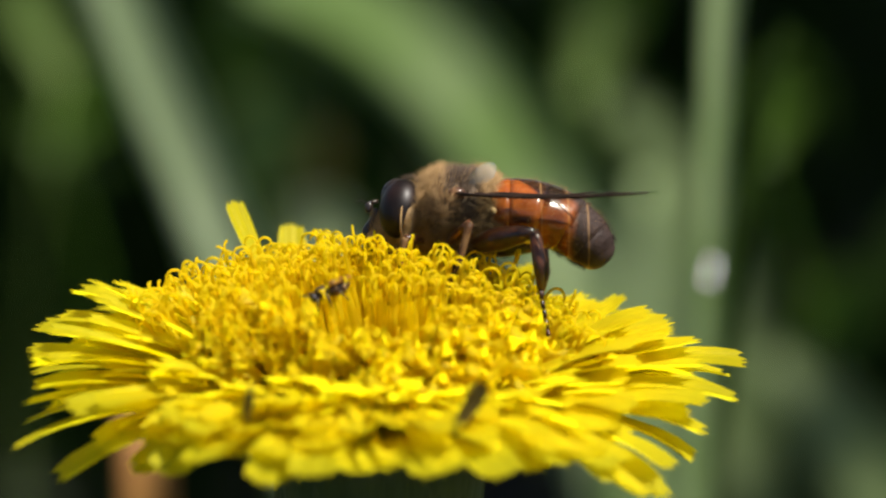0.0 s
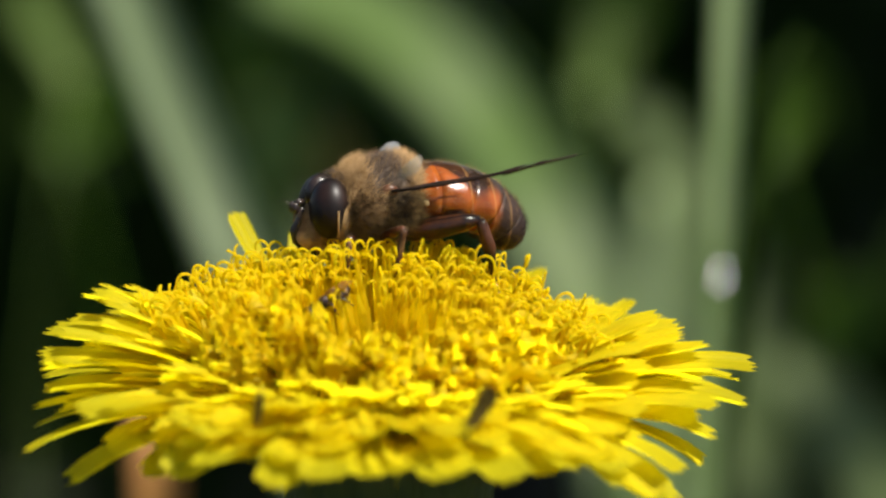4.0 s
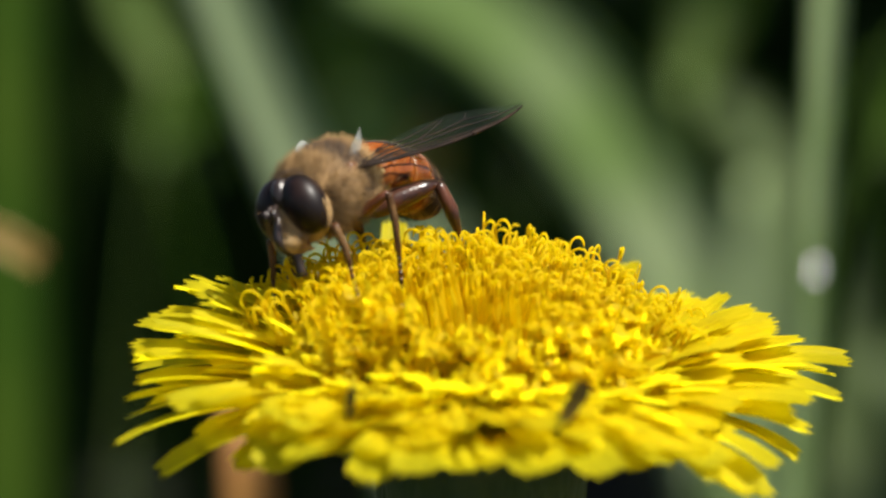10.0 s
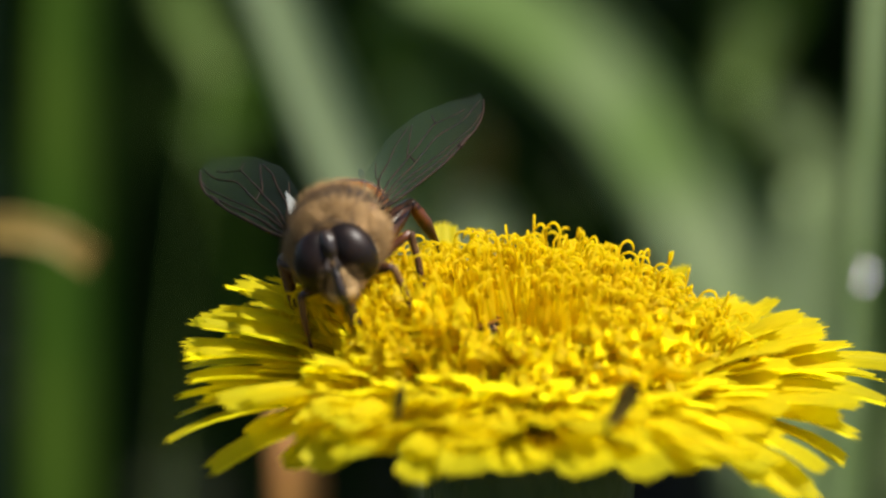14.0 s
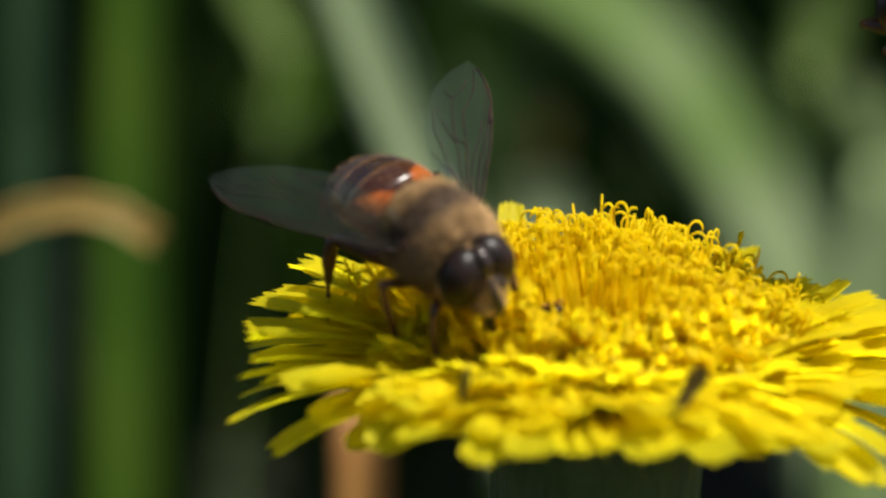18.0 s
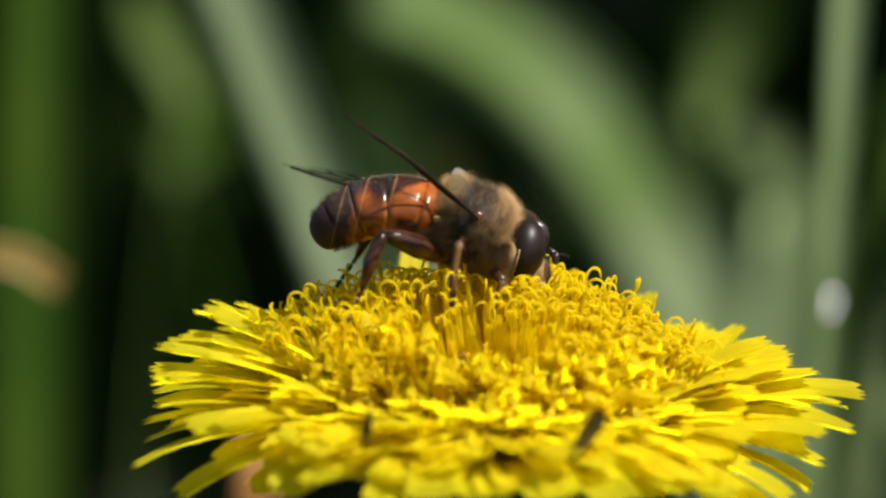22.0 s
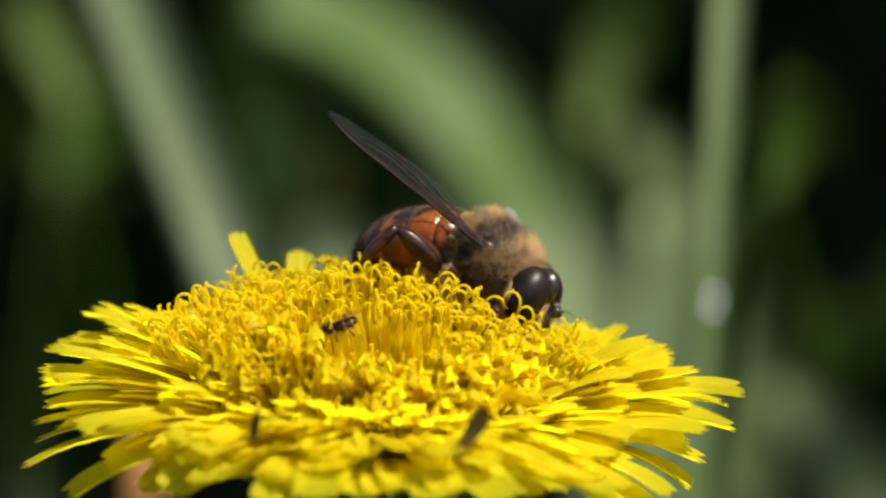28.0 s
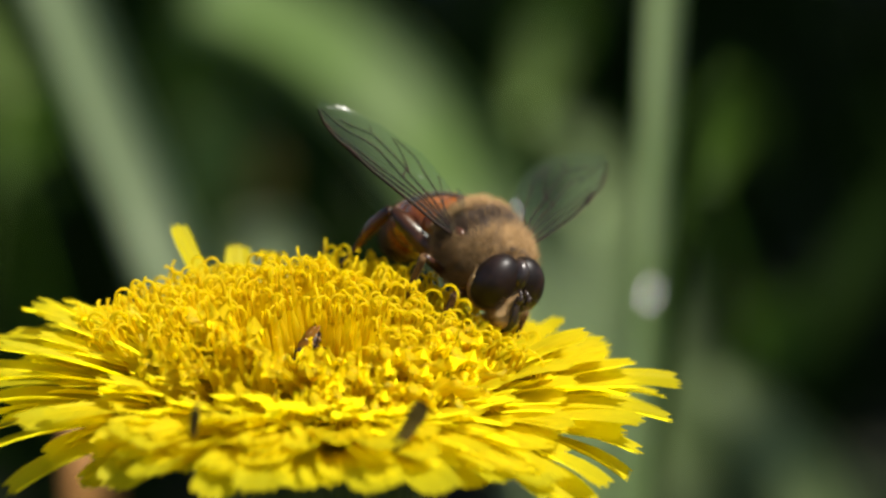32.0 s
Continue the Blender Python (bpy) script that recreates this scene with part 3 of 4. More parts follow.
        zt -= 2.4 * corner * table(u, [0.88, 1.0], [0.0, 1.0]) + 2.4 * max(0.0, sn) * table(u, [0.4, 0.8], [0.4, 1.0])
        zt -= (1.9 * max(0.0, c) + 1.0 * max(0.0, -c)) * table(u, [0.36, 0.7, 1.0], [0.5, 1.0, 0.7])
        rb, zb = 7.0 * u, -0.2 - 1.4 * u
        me = strap(rt - rb, zt - zb, table(u, where, broad) * (1 - 0.1 * fore), lerp(table(u, [0.36, 0.7, 0.85, 1.0], [2, 4, 12, 18]), table(u, [0.36, 0.64, 0.8, 1.0], [3, 5, 9, 18]), fore) + 5 * rng.random(), table(u, [0.6, 1.0], [0.15, 0.6]))
        part("petal", me, M_PETAL, head, at=mm(rb * c, rb * sn, HEAD_Z + zb, 0, 0, deg + rng.gauss(0, 4)) @ pose(0, 0, 0, rng.gauss(0, 7), rng.gauss(0, 1.0), 0))
    # the open side: rows of erect straps, close-set like a brush, each row a little lower than the one behind
    slim = [petal_geo(rng, 1.0, w, 88, 76 - 2 * k, 0, 0.03).mesh("strap_floret", M_FLORET) for k, w in enumerate((0.20, 0.23, 0.26, 0.22, 0.25, 0.28))]
    for row, (r0, n, tall, lean) in enumerate(((5.0, 44, 5.3, 14), (5.8, 46, 4.7, 22), (6.5, 52, 4.2, 33), (7.1, 60, 3.6, 50))):
        for k in range(n):
            deg = 270 + 84 * (2 * (k + rng.random()) / n - 1)
            side = abs(math.cos(radians(deg))) ** 2 * (1.7 if deg < 270 else 0.6)
            r = r0 + rng.uniform(-0.35, 0.35)
            part("strap_floret", slim[rng.randrange(6)], M_FLORET, head,
                 at=mm(r * math.cos(radians(deg)), r * math.sin(radians(deg)), HEAD_Z - 1.0, 0, 0, deg + rng.gauss(0, 5))
                 @ pose(0, 0, 0, rng.gauss(0, 3), lean + rng.gauss(0, 5), 0) @ Matrix.Scale((tall + side) * rng.uniform(0.8, 1.12), 4))
    # a few upright petals at the back
    tall = petal_geo(rng, 9.6, 1.7, 50, 62, notch=0.3).mesh("petal", M_PETAL)
    bent = part("petal", tall, M_PETAL, head, "upright petal that the fly presses down", at=BENT_PETAL)
    part("petal", tall, M_PETAL, head, at=mm(-4.5, 6.6, HEAD_Z - 1.6, 8, 4, 108))
    part("petal", tall, M_PETAL, head, at=mm(4.6, 5.6, HEAD_Z - 1.5, -10, 24, 52))
    part("petal", tall, M_PETAL, head, at=mm(6.2, 4.6, HEAD_Z - 1.7, 6, 30, 36))
    # two withered petals
    dry = petal_geo(rng, 3.0, 0.85, 58, 50, notch=0.15, thick=True).mesh("withered_petal", M_WITHER)
    part("withered_petal", dry, M_WITHER, head, "brown withered petal", at=mm(3.6, -16.0, HEAD_Z + 0.8, 0, 0, 4) @ Matrix.Rotation(radians(68), 4, Vector((0.59, 0, 0.81))))
    dry2 = petal_geo(rng, 1.7, 0.6, 86, 100, notch=0.1, thick=True).mesh("withered_petal", M_WITHER)
    part("withered_petal", dry2, M_WITHER, head, "brown withered petal stub", at=mm(-6.5, -15.6, HEAD_Z + 1.4, 0, 0, 200))
    # upright florets with curled styles, spiralling out from the middle
    # tall hooked ones behind, shorter ones at the sides, buds in the hollow middle
    sorts = {"tall": [floret_geo(rng, rng.uniform(4.7, 5.9), rng.uniform(0.0, 0.6), rng.choice((0.3, 0.6, 0.9, 1.0, 1.1)) * rng.uniform(0.9, 1.1)) for _ in range(14)],
             "side": [floret_geo(rng, rng.uniform(3.7, 4.9), rng.uniform(0.0, 0.7), rng.choice((0.4, 0.7, 1.0, 1.1)) * rng.uniform(0.9, 1.1)) for _ in range(10)],
             "bud": [floret_geo(rng, rng.uniform(1.7, 2.8), rng.uniform(0.0, 0.3), rng.uniform(0.05, 0.2), 1.1) for _ in range(6)]}
    meshes = {k: [g.mesh("floret", M_FLORET) for g in v] for k, v in sorts.items()}

    def sort_at(x, y):
        if ((x + 0.8) / 3.3) ** 2 + ((y + 3.7) / 1.8) ** 2 < 1:
            return "bud"
        return "tall" if math.hypot(x, y) < 6.2 else "side"

    SIZES = {"tall": 6.1, "side": 5.1}
    young = Geo()
    total = 800
    for i in range(total):
        r = 10.8 * math.sqrt((i + 0.5) / total)
        a = i * 2.399963 + rng.uniform(-0.08, 0.08)
        tilt = 32 * (r / 10.8) ** 1.5 + rng.uniform(-6, 6)
        rb = r * 0.84
        z = HEAD_Z + table(r, [0, 3, 5, 8, 10.8], [0.7, 0.6, 0.4, -0.6, -2.0]) + rng.uniform(-0.7, 0.6) - (0.7 * max(0.0, math.sin(a)) + 1.1 * max(0.0, -math.sin(a))) * r / 8 - 0.24 * max(0.0, rb * math.cos(a))
        if math.sin(a) < -0.2:
            z = max(z, HEAD_Z - 0.9)
        m = mm(rb * math.cos(a), rb * math.sin(a), z, 0, 0, math.degrees(a)) @ pose(0, 0, 0, rng.uniform(-7, 7), tilt, 0)
        if min((Vector((m.translation.x, m.translation.y)) * 1000 - Vector(p)).length for p in HOLLOWS) < 0.6:
            continue
        sort = sort_at(rb * math.cos(a), rb * math.sin(a))
        pick = rng.randrange(len(sorts[sort]))
        if math.sin(a) < -0.3 and rb > (5.6 if math.cos(a) > -0.55 else 7.6):
            continue
        if sort != "bud":
            m = m @ Matrix.Diagonal((1, 1, min(1.3, max(0.4, (bed(rb, a) - z + HEAD_Z) * rng.uniform(0.82, 1.05) / SIZES[sort])), 1))
        if sort == "bud" or (i % 2 == 0 and r > 5.5) or i % 5 == 0:
            young.add([(m @ (Vector(p) * MM)) * 1000.0 for p in sorts[sort][pick].v], sorts[sort][pick].f)
        else:
            part("floret", meshes[sort][pick], M_FLORET, head, at=m)
    tagged(part("floret_bed", young, M_FLORET, head, "close-set young florets"), kind="stuff")
    return plant, bent


dandelion, bent_petal = build_dandelion()


# ---- drone fly ----
def fuzz(rng, count, place, length, lean=(0, 0, 0), width=0.05, clump=0.9):
    """Fine hairs on a surface; place(rng) gives a point and its outward direction."""
    g = Geo()
    for _ in range(count):
        p, d = place(rng)
        q = Vector(p) * 1.6
        tuft = Vector((noise.noise(q), noise.noise(q + Vector((7, 3, 1))), noise.noise(q + Vector((2, 9, 5))))) * clump
        d = (Vector(d).normalized() + Vector(lean) + tuft + Vector((rng.uniform(-0.4, 0.4), rng.uniform(-0.4, 0.4), rng.uniform(-0.4, 0.4)))).normalized()
        s = d.orthogonal().normalized()
        s = (s * math.cos(rng.random() * 6.28) + d.cross(s) * math.sin(rng.random() * 6.28)) * width / 2
        p = Vector(p)
        e = p + d * length * rng.uniform(0.6, 1.2)
        t = d.cross(s).normalized() * width / 2
        g.add([p + s, p - s * 0.5 + t, p - s * 0.5 - t, e], [(0, 1, 3), (1, 2, 3), (2, 0, 3)])
    return g


def on_ball(c, r, keep):
    def place(rng):
        while True:
            d = Vector((rng.gauss(0, 1), rng.gauss(0, 1), rng.gauss(0, 1))).normalized()
            if keep(d):
                return (c[0] + d.x * r[0], c[1] + d.y * r[1], c[2] + d.z * r[2]), (d.x / r[0], d.y / r[1], d.z / r[2])
    return place


# the abdomen from the waist back: x, z, half width, half height
WAIST = (-1.6, 0.0, 0.2)
SPINE = [(0.1, 0.15, 1.5, 1.3), (-0.6, 0.15, 2.25, 1.75), (-1.6, 0.10, 2.6, 1.95), (-2.8, -0.10, 2.65, 1.95), (-4.0, -0.5, 2.45, 1.88),
         (-5.0, -1.15, 2.1, 1.7), (-5.75, -1.9, 1.75, 1.5), (-6.15, -2.4, 1.25, 1.15)]


def thorax_girth(u):
    return max(0.16, 1 - abs(u) ** 3.6) ** 0.5


def on_thorax(keep):
    def place(rng):
        while True:
            u, a = rng.uniform(-0.98, 0.98), rng.uniform(0, 2 * math.pi)
            k = thorax_girth(u)
            d = Vector((u, k * math.cos(a), k * math.sin(a)))
            if keep(d):
                return (2.55 * u, 2.4 * d.y, 0.30 + 2.2 * d.z - 0.25 * u * u - 0.22 * u), (u ** 3, math.cos(a), math.sin(a))
    return place


def abdomen_ring(u, grow=0.0, n=28):
    xs = [i for i in range(len(SPINE))]
    near = [min(max(u + d, 0), 7) for d in (-0.4, -0.2, 0, 0.2, 0.4)] if 0.3 < u < 6.5 else [u]
    x, z, hw, hh = (sum(table(q, xs, [s[k] for s in SPINE]) for q in near) / len(near) for k in range(4))
    x2, z2 = (table(min(u + 0.2, 7), xs, [s[k] for s in SPINE]) for k in range(2))
    x1, z1 = (table(max(u - 0.2, 0), xs, [s[k] for s in SPINE]) for k in range(2))
    d = Vector((x2 - x1, 0, z2 - z1)).normalized()
    up = Vector((-d.z, 0, d.x)) * -1
    if up.z < 0:
        up = -up
    return [Vector((x, 0, z)) + Vector((0, 1, 0)) * (hw + grow) * math.cos(a) + up * (hh + grow) * (math.sin(a) if math.sin(a) > 0 else 0.8 * math.sin(a))
            for a in (2 * math.pi * k / n for k in range(n))]


def wing_meshes():
    def edges(u):
        lead = table(u, [0, 0.1, 0.5, 0.8, 0.95, 1], [0.35, 0.55, 0.75, 0.5, -0.2, -0.9])
        trail = table(u, [0, 0.06, 0.2, 0.45, 0.7, 0.9, 1], [-0.35, -1.0, -2.25, -3.0, -2.8, -1.9, -1.1])
        return lead, trail
    L = 11.2
    def surf(u, v):
        le, tr = edges(u)
        y = lerp(le, tr, v)
        return (L * u, y, 0.10 * math.sin(9 * u + 5 * v) * v + 0.25 * math.sin(math.pi * u) * (1 - v))
    nu, nv = 30, 10
    g = Geo()
    top = [surf(i / nu, j / nv) for i in range(nu + 1) for j in range(nv + 1)]
    bot = [(x, y, z - 0.02) for x, y, z in top]
    m, k, fs = len(top), nv + 1, []
    for i in range(nu):
        for j in range(nv):
            q = (i * k + j, (i + 1) * k + j, (i + 1) * k + j + 1, i * k + j + 1)
            fs.append(q)
    g.add(top, fs)
    veins = []
    def vein(uv, r):
        xs = [p[0] for p in uv]
        us = [lerp(xs[0], xs[-1], i / 14) for i in range(15)]
        veins.append(Geo().tube([surf(u, table(u, xs, [p[1] for p in uv])) for u in us], [r * (1 - 0.4 * i / 14) for i in range(15)], 5))
    vein([(0, 0), (0.97, 0)], 0.10)
    vein([(0, 0.15), (0.3, 0.12), (0.7, 0.04)], 0.07)
    vein([(0.03, 0.3), (0.35, 0.22), (0.88, 0.06)], 0.055)
    vein([(0.05, 0.35), (0.4, 0.34), (0.62, 0.46), (0.75, 0.36), (0.96, 0.3)], 0.062)
    vein([(0.05, 0.45), (0.4, 0.5), (0.7, 0.66), (0.86, 0.5)], 0.06)
    vein([(0.06, 0.6), (0.35, 0.75), (0.6, 0.92)], 0.055)
    vein([(0.40, 0.34), (0.43, 0.52)], 0.06)
    vein([(0.70, 0.66), (0.74, 0.86)], 0.05)
    vein([(0.40, 0.5), (0.55, 0.78), (0.62, 0.9)], 0.05)
    vein([(0.12, 0.55), (0.22, 0.8), (0.3, 0.95)], 0.05)
    vein([(0.62, 0.0), (0.72, 0.02)], 0.15)
    lobe = Geo()
    nn = 12
    lobe_pts = [(-0.35 * math.sin(b) + 0.65 * math.cos(b), 0.12 * math.sin(2 * b), 0.75 + 0.8 * math.sin(b)) for b in (2 * math.pi * i / nn for i in range(nn))]
    lobe.add([(0, 0.2, 0.75)] + lobe_pts, [(0, 1 + i, 1 + (i + 1) % nn) for i in range(nn)])
    return g.mesh("wing", M_WING), [v.mesh("wing_vein", M_VEIN) for v in veins], lobe.mesh("wing_lobe", M_LOBE)


HINGE = (-0.1, 2.35, 1.1)
HIPS = {"fore": (1.35, 0.9, -1.55), "middle": (0.25, 1.1, -1.75), "hind": (-1.0, 1.1, -1.55)}
LEGS = {  # knee, ankle and foot from the hip, for the left side
    "fore": ((1.2, 1.6, -0.1), (1.5, 1.8, -2.2), (1.8, 1.8, -4.0)),
    "middle": ((-0.7, 2.5, 1.2), (-0.3, 2.5, -2.2), (0.0, 2.4, -4.0)),
    "hind": ((-3.7, 2.5, 0.9), (-4.2, 2.9, -2.2), (-4.8, 2.9, -4.8))}


def wing_pose(s, sweep, rise, twist):
    """The wing's pose on the body; s is 1 on the left side and -1 on the right. sweep: degrees out from straight back."""
    sw, el = radians(sweep), radians(rise)
    d = Vector((-math.cos(sw) * math.cos(el), s * math.sin(sw) * math.cos(el), math.sin(el)))
    lead = Vector((math.sin(sw), s * math.cos(sw), 0))
    lead = (lead - d * lead.dot(d)).normalized()
    lead = Matrix.Rotation(radians(twist) * s, 3, d) @ lead
    up = d.cross(lead)
    m = Matrix((d, lead, up)).transposed().to_4x4()
    m.translation = Vector((HINGE[0], s * HINGE[1], HINGE[2])) * MM
    return m


def build_fly(label):
    rng = random.Random(21)
    fly = new("drone_fly")
    tagged(fly, label, "fly", "drone flies")
    # thorax
    th = Geo()
    rings = []
    for i in range(15):
        u = -1 + 2 * i / 14
        k = thorax_girth(u)
        rings.append([(2.55 * u, 2.4 * k * math.cos(a), 0.30 + 2.2 * k * math.sin(a) - 0.25 * u * u - 0.22 * u) for a in (2 * math.pi * j / 28 for j in range(28))])
    thorax = part("thorax", th.loft(rings), M_THORAX, fly, "brown furry thorax")
    sc = Geo().ball((-2.35, 0, 1.35), (0.8, 1.35, 0.6), 18, 10)
    part("scutellum", sc, body_scutellum, thorax, "amber shield at the rear of the thorax")
    part("fur", fuzz(rng, 15000, on_thorax(lambda d: d.z > -0.9 and rng.random() < (0.03 if -0.36 < d.x + rng.gauss(0, 0.08) < 0.42 and d.z + rng.gauss(0, 0.1) > 0.3 else 0.8) * (1.0 if d.z > 0.2 else 0.7) * (0.12 if -0.42 < d.x + rng.gauss(0, 0.05) < 0.1 and abs(d.y) > 0.68 and -0.35 < d.z < 0.62 else 1.0) * (0.2 if d.x < -0.82 else 1.0)), 0.72, (-0.3, 0, 0.2), 0.02), M_HAIR, thorax, "golden fur")
    part("dark_fur", fuzz(rng, 9000, on_thorax(lambda d: -0.9 < d.z < 0.2 and rng.random() < 0.5 or -0.4 < d.x + rng.gauss(0, 0.13) < 0.40), 0.55, (-0.4, 0, 0.1), 0.02), M_HAIR_DARK, thorax, "short brown fur")
    part("side_tuft", fuzz(rng, 2600, on_thorax(lambda d: -0.8 < d.z < 0.2 and -0.1 < d.x < 0.85 and abs(d.y) > 0.5), 0.85, (0.1, 0, -0.3), 0.022, 1.5), M_HAIR, thorax, "longer pale hairs on the flank")
    # abdomen in overlapping plates
    cuts = [0, 1.7, 3.15, 4.5, 5.7, 7]
    abdomen = None
    for k in range(5):
        g = Geo()
        us = [lerp(cuts[k], cuts[k + 1], i / 5) for i in range(6)]
        rings = [abdomen_ring(u, 0.03 * i / 5 - 0.01) for i, u in enumerate(us)]
        if k == 4:      # the rounded rear end
            mid, back = sum(rings[-1], Vector()) / len(rings[-1]), Vector((-0.62, 0, -0.78))
            rings += [[mid + (p - mid) * q + back * (1.0 * h) for p in rings[-1]] for q, h in ((0.86, 0.25), (0.62, 0.45), (0.3, 0.56), (0.05, 0.58))]
        g.loft(rings)
        if k == 0:
            abdomen = part("abdomen", g, M_ABDOMEN, fly, "glossy amber abdomen with dark bands", at=mm(*WAIST))
        else:
            part("abdomen_plate", g, M_ABDOMEN, abdomen, "glossy amber plate with a dark band" if k < 3 else "dark brown rear plate")

    def on_abdomen(rng):
        u = rng.uniform(0.2, 5.6)
        ring = abdomen_ring(u, 0, 24)
        q = rng.randrange(24)
        p = lerp(ring[q], ring[q - 1], rng.random())
        return p, p - sum((q for q in ring), Vector()) / 24

    def on_rear(rng):
        ring = abdomen_ring(rng.uniform(4.4, 6.95), 0, 24)
        q = rng.randrange(24)
        p = lerp(ring[q], ring[q - 1], rng.random())
        return p, p - sum((q for q in ring), Vector()) / 24
    part("abdomen_hair", fuzz(rng, 1500, on_abdomen, 0.30, (-0.9, 0, 0), 0.014), M_HAIR, abdomen, "short golden hairs")
    part("rear_hair", fuzz(rng, 1500, lambda g: on_rear(g), 0.3, (-0.6, 0, -0.1), 0.022), M_VEIN, abdomen, "dark hairs on the rear")
    # head
    hd = Geo().ball((-0.35, 0, -0.25), (1.0, 2.2, 1.75), 28, 18)
    head = part("head", hd, M_FACE, fly, "tan dusted head", at=mm(2.9, 0, -0.2))
    for s in (1, -1):
        e = Geo().ball((0.08, 0.94 * s, 0.18), (1.18, 1.28, 1.68), 30, 22, Matrix.Rotation(radians(-12 * s), 3, "Z") @ Matrix.Rotation(radians(17 * s), 3, "X"))
        eye = part("eye", e, M_EYE, head, "large glossy dark brown eye")
        turn = Matrix.Rotation(radians(-12 * s), 3, "Z") @ Matrix.Rotation(radians(17 * s), 3, "X")
        rim = [Vector((0.08, 0.94 * s, 0.18)) + turn @ Vector((-0.42 + 0.1 * math.cos(b), 1.235 * math.cos(b), 1.69 * math.sin(b))) for b in (radians(-105 + 95 * k / 26) if s > 0 else radians(285 - 95 * k / 26) for k in range(27))]
        part("eye_rim", Geo().tube(rim, [0.03] + [0.06] * 25 + [0.03], 6), M_FACE, eye, "pale rim behind the eye")
    face = Geo()
    rings = []
    for i in range(12):
        u = i / 11
        z = lerp(0.4, -2.3, u)
        px = table(u, [0, 0.25, 0.5, 0.68, 0.85, 1], [1.15, 1.45, 1.56, 1.9, 1.7, 1.1])
        hw = table(u, [0, 0.3, 0.7, 1], [0.2, 0.62, 0.95, 0.45])
        rings.append([(px - 0.9 + 0.9 * math.cos(a), hw * math.sin(a), z) for a in (2 * math.pi * j / 16 for j in range(16))])
    part("face", face.loft(rings), M_FACE, head, "pale tan face")
    stripe = Geo().tube([(1.42, 0, 0.1), (1.48, 0, -0.5), (1.82, 0, -1.15), (1.68, 0, -1.7), (1.2, 0, -2.2)], [0.16, 0.24, 0.28, 0.28, 0.2], 8)
    part("face_stripe", stripe, M_DARK, head, "dark stripe down the face")
    part("face_fur", fuzz(rng, 1500, on_ball((0.35, 0, -0.6), (1.35, 1.3, 1.7), lambda d: d.x > 0.1 and abs(d.y) > 0.2 and d.z < 0.3), 0.24, (0.2, 0, -0.2), 0.018), M_HAIR, head, "pale fine hairs")
    brow = Geo().ball((0.42, 0, 0.85), (0.86, 0.55, 1.0), 16, 12)
    part("antenna_base", brow, M_DARK, head, "dark brow between the eyes")
    for s in (1, -1):
        an = Geo()
        an.tube([(1.4, 0.16 * s, 0.5), (1.62, 0.22 * s, 0.42), (1.78, 0.26 * s, 0.32)], [0.10, 0.11, 0.12], 8)
        an.ball((1.86, 0.28 * s, 0.1), (0.22, 0.16, 0.32), 12, 8)
        an.tube([(1.9, 0.3 * s, 0.3), (2.25, 0.48 * s, 0.42), (2.6, 0.6 * s, 0.38)], [0.03, 0.022, 0.012], 5)
        part("antenna", an, M_DARK, head, "short dark antenna with a bristle")
    pr = Geo().tube([(0.8, 0, -1.8), (0.8, 0, -2.5), (0.75, 0, -3.1), (0.8, 0, -3.5)], [0.4, 0.32, 0.27, 0.34], 10)
    part("proboscis", pr, M_DARK, head, "dark tongue reaching down into the florets")
    part("crown_fur", fuzz(rng, 260, on_ball((-0.25, 0, 0.2), (1.0, 1.5, 1.85), lambda d: d.z > 0.75), 0.28, (0.1, 0, 0.3), 0.02), M_HAIR_DARK, head, "tuft of dark hairs")
    # wings
    me, ve, lo = wing_meshes()
    wings = {}
    for s in (1, -1):
        w = part("wing", me, M_WING, fly, "clear brownish wing", at=wing_pose(s, 32, 4, 0))
        for i, v in enumerate(ve):
            part("wing_vein", v, M_VEIN if i else M_LEG, w, "brown wing vein" if i else "stout brown front edge")
        part("wing_lobe", lo, M_LOBE, thorax, "clear upright lobe at the wing's root", at=mm(-1.15, 1.75 * s, 1.55, -18 * s, 0, 14 * s))
        part("wing_root", Geo().ball((HINGE[0] + 0.15, HINGE[1] * s - 0.12 * s, HINGE[2]), (0.5, 0.28, 0.36), 14, 8), M_LEG, thorax, "dark knob at the wing's root")
        wings[s] = w
        ht = Geo().tube([(0, 0, 0), (-0.4, 0.5 * s, -0.1), (-0.6, 0.8 * s, -0.2)], [0.06, 0.05, 0.05], 5).ball((-0.7, 0.9 * s, -0.22), 0.2, 10, 6)
        part("balancer", ht, M_FACE, fly, "pale knobbed balancer", at=mm(-1.3, 1.5 * s, 0.6))
    # legs
    legs = {}
    for kind in ("fore", "middle", "hind"):
        for s in (1, -1):
            hx, hy, hz = HIPS[kind]
            k, a, f = (Vector((p[0], p[1] * s, p[2])) for p in LEGS[kind])
            fat = 0.68 if kind == "hind" else 0.33
            fe = Geo().tube([(0, 0, 0), k * 0.15, k * 0.45, k * 0.8, k], [0.25, fat * 0.8, fat, fat * 0.75, 0.2], 10)
            leg = part("leg", fe, M_LEG, fly, "dark " + kind + " thigh", at=mm(hx, hy * s, hz))
            mid = (k + a) / 2 + Vector((-0.12, 0.05 * s, 0))
            part("shin", Geo().tube([k, lerp(k, mid, 0.2), mid, a], [0.24, 0.34 if kind == "hind" else 0.22, 0.40 if kind == "hind" else 0.2, 0.16], 8),
                 M_LEG if kind == "hind" else M_SHIN, leg, "curved shin")
            ft = Geo()
            for i in range(5):
                p, q = lerp(a, f, i / 5), lerp(a, f, (i + 0.92) / 5)
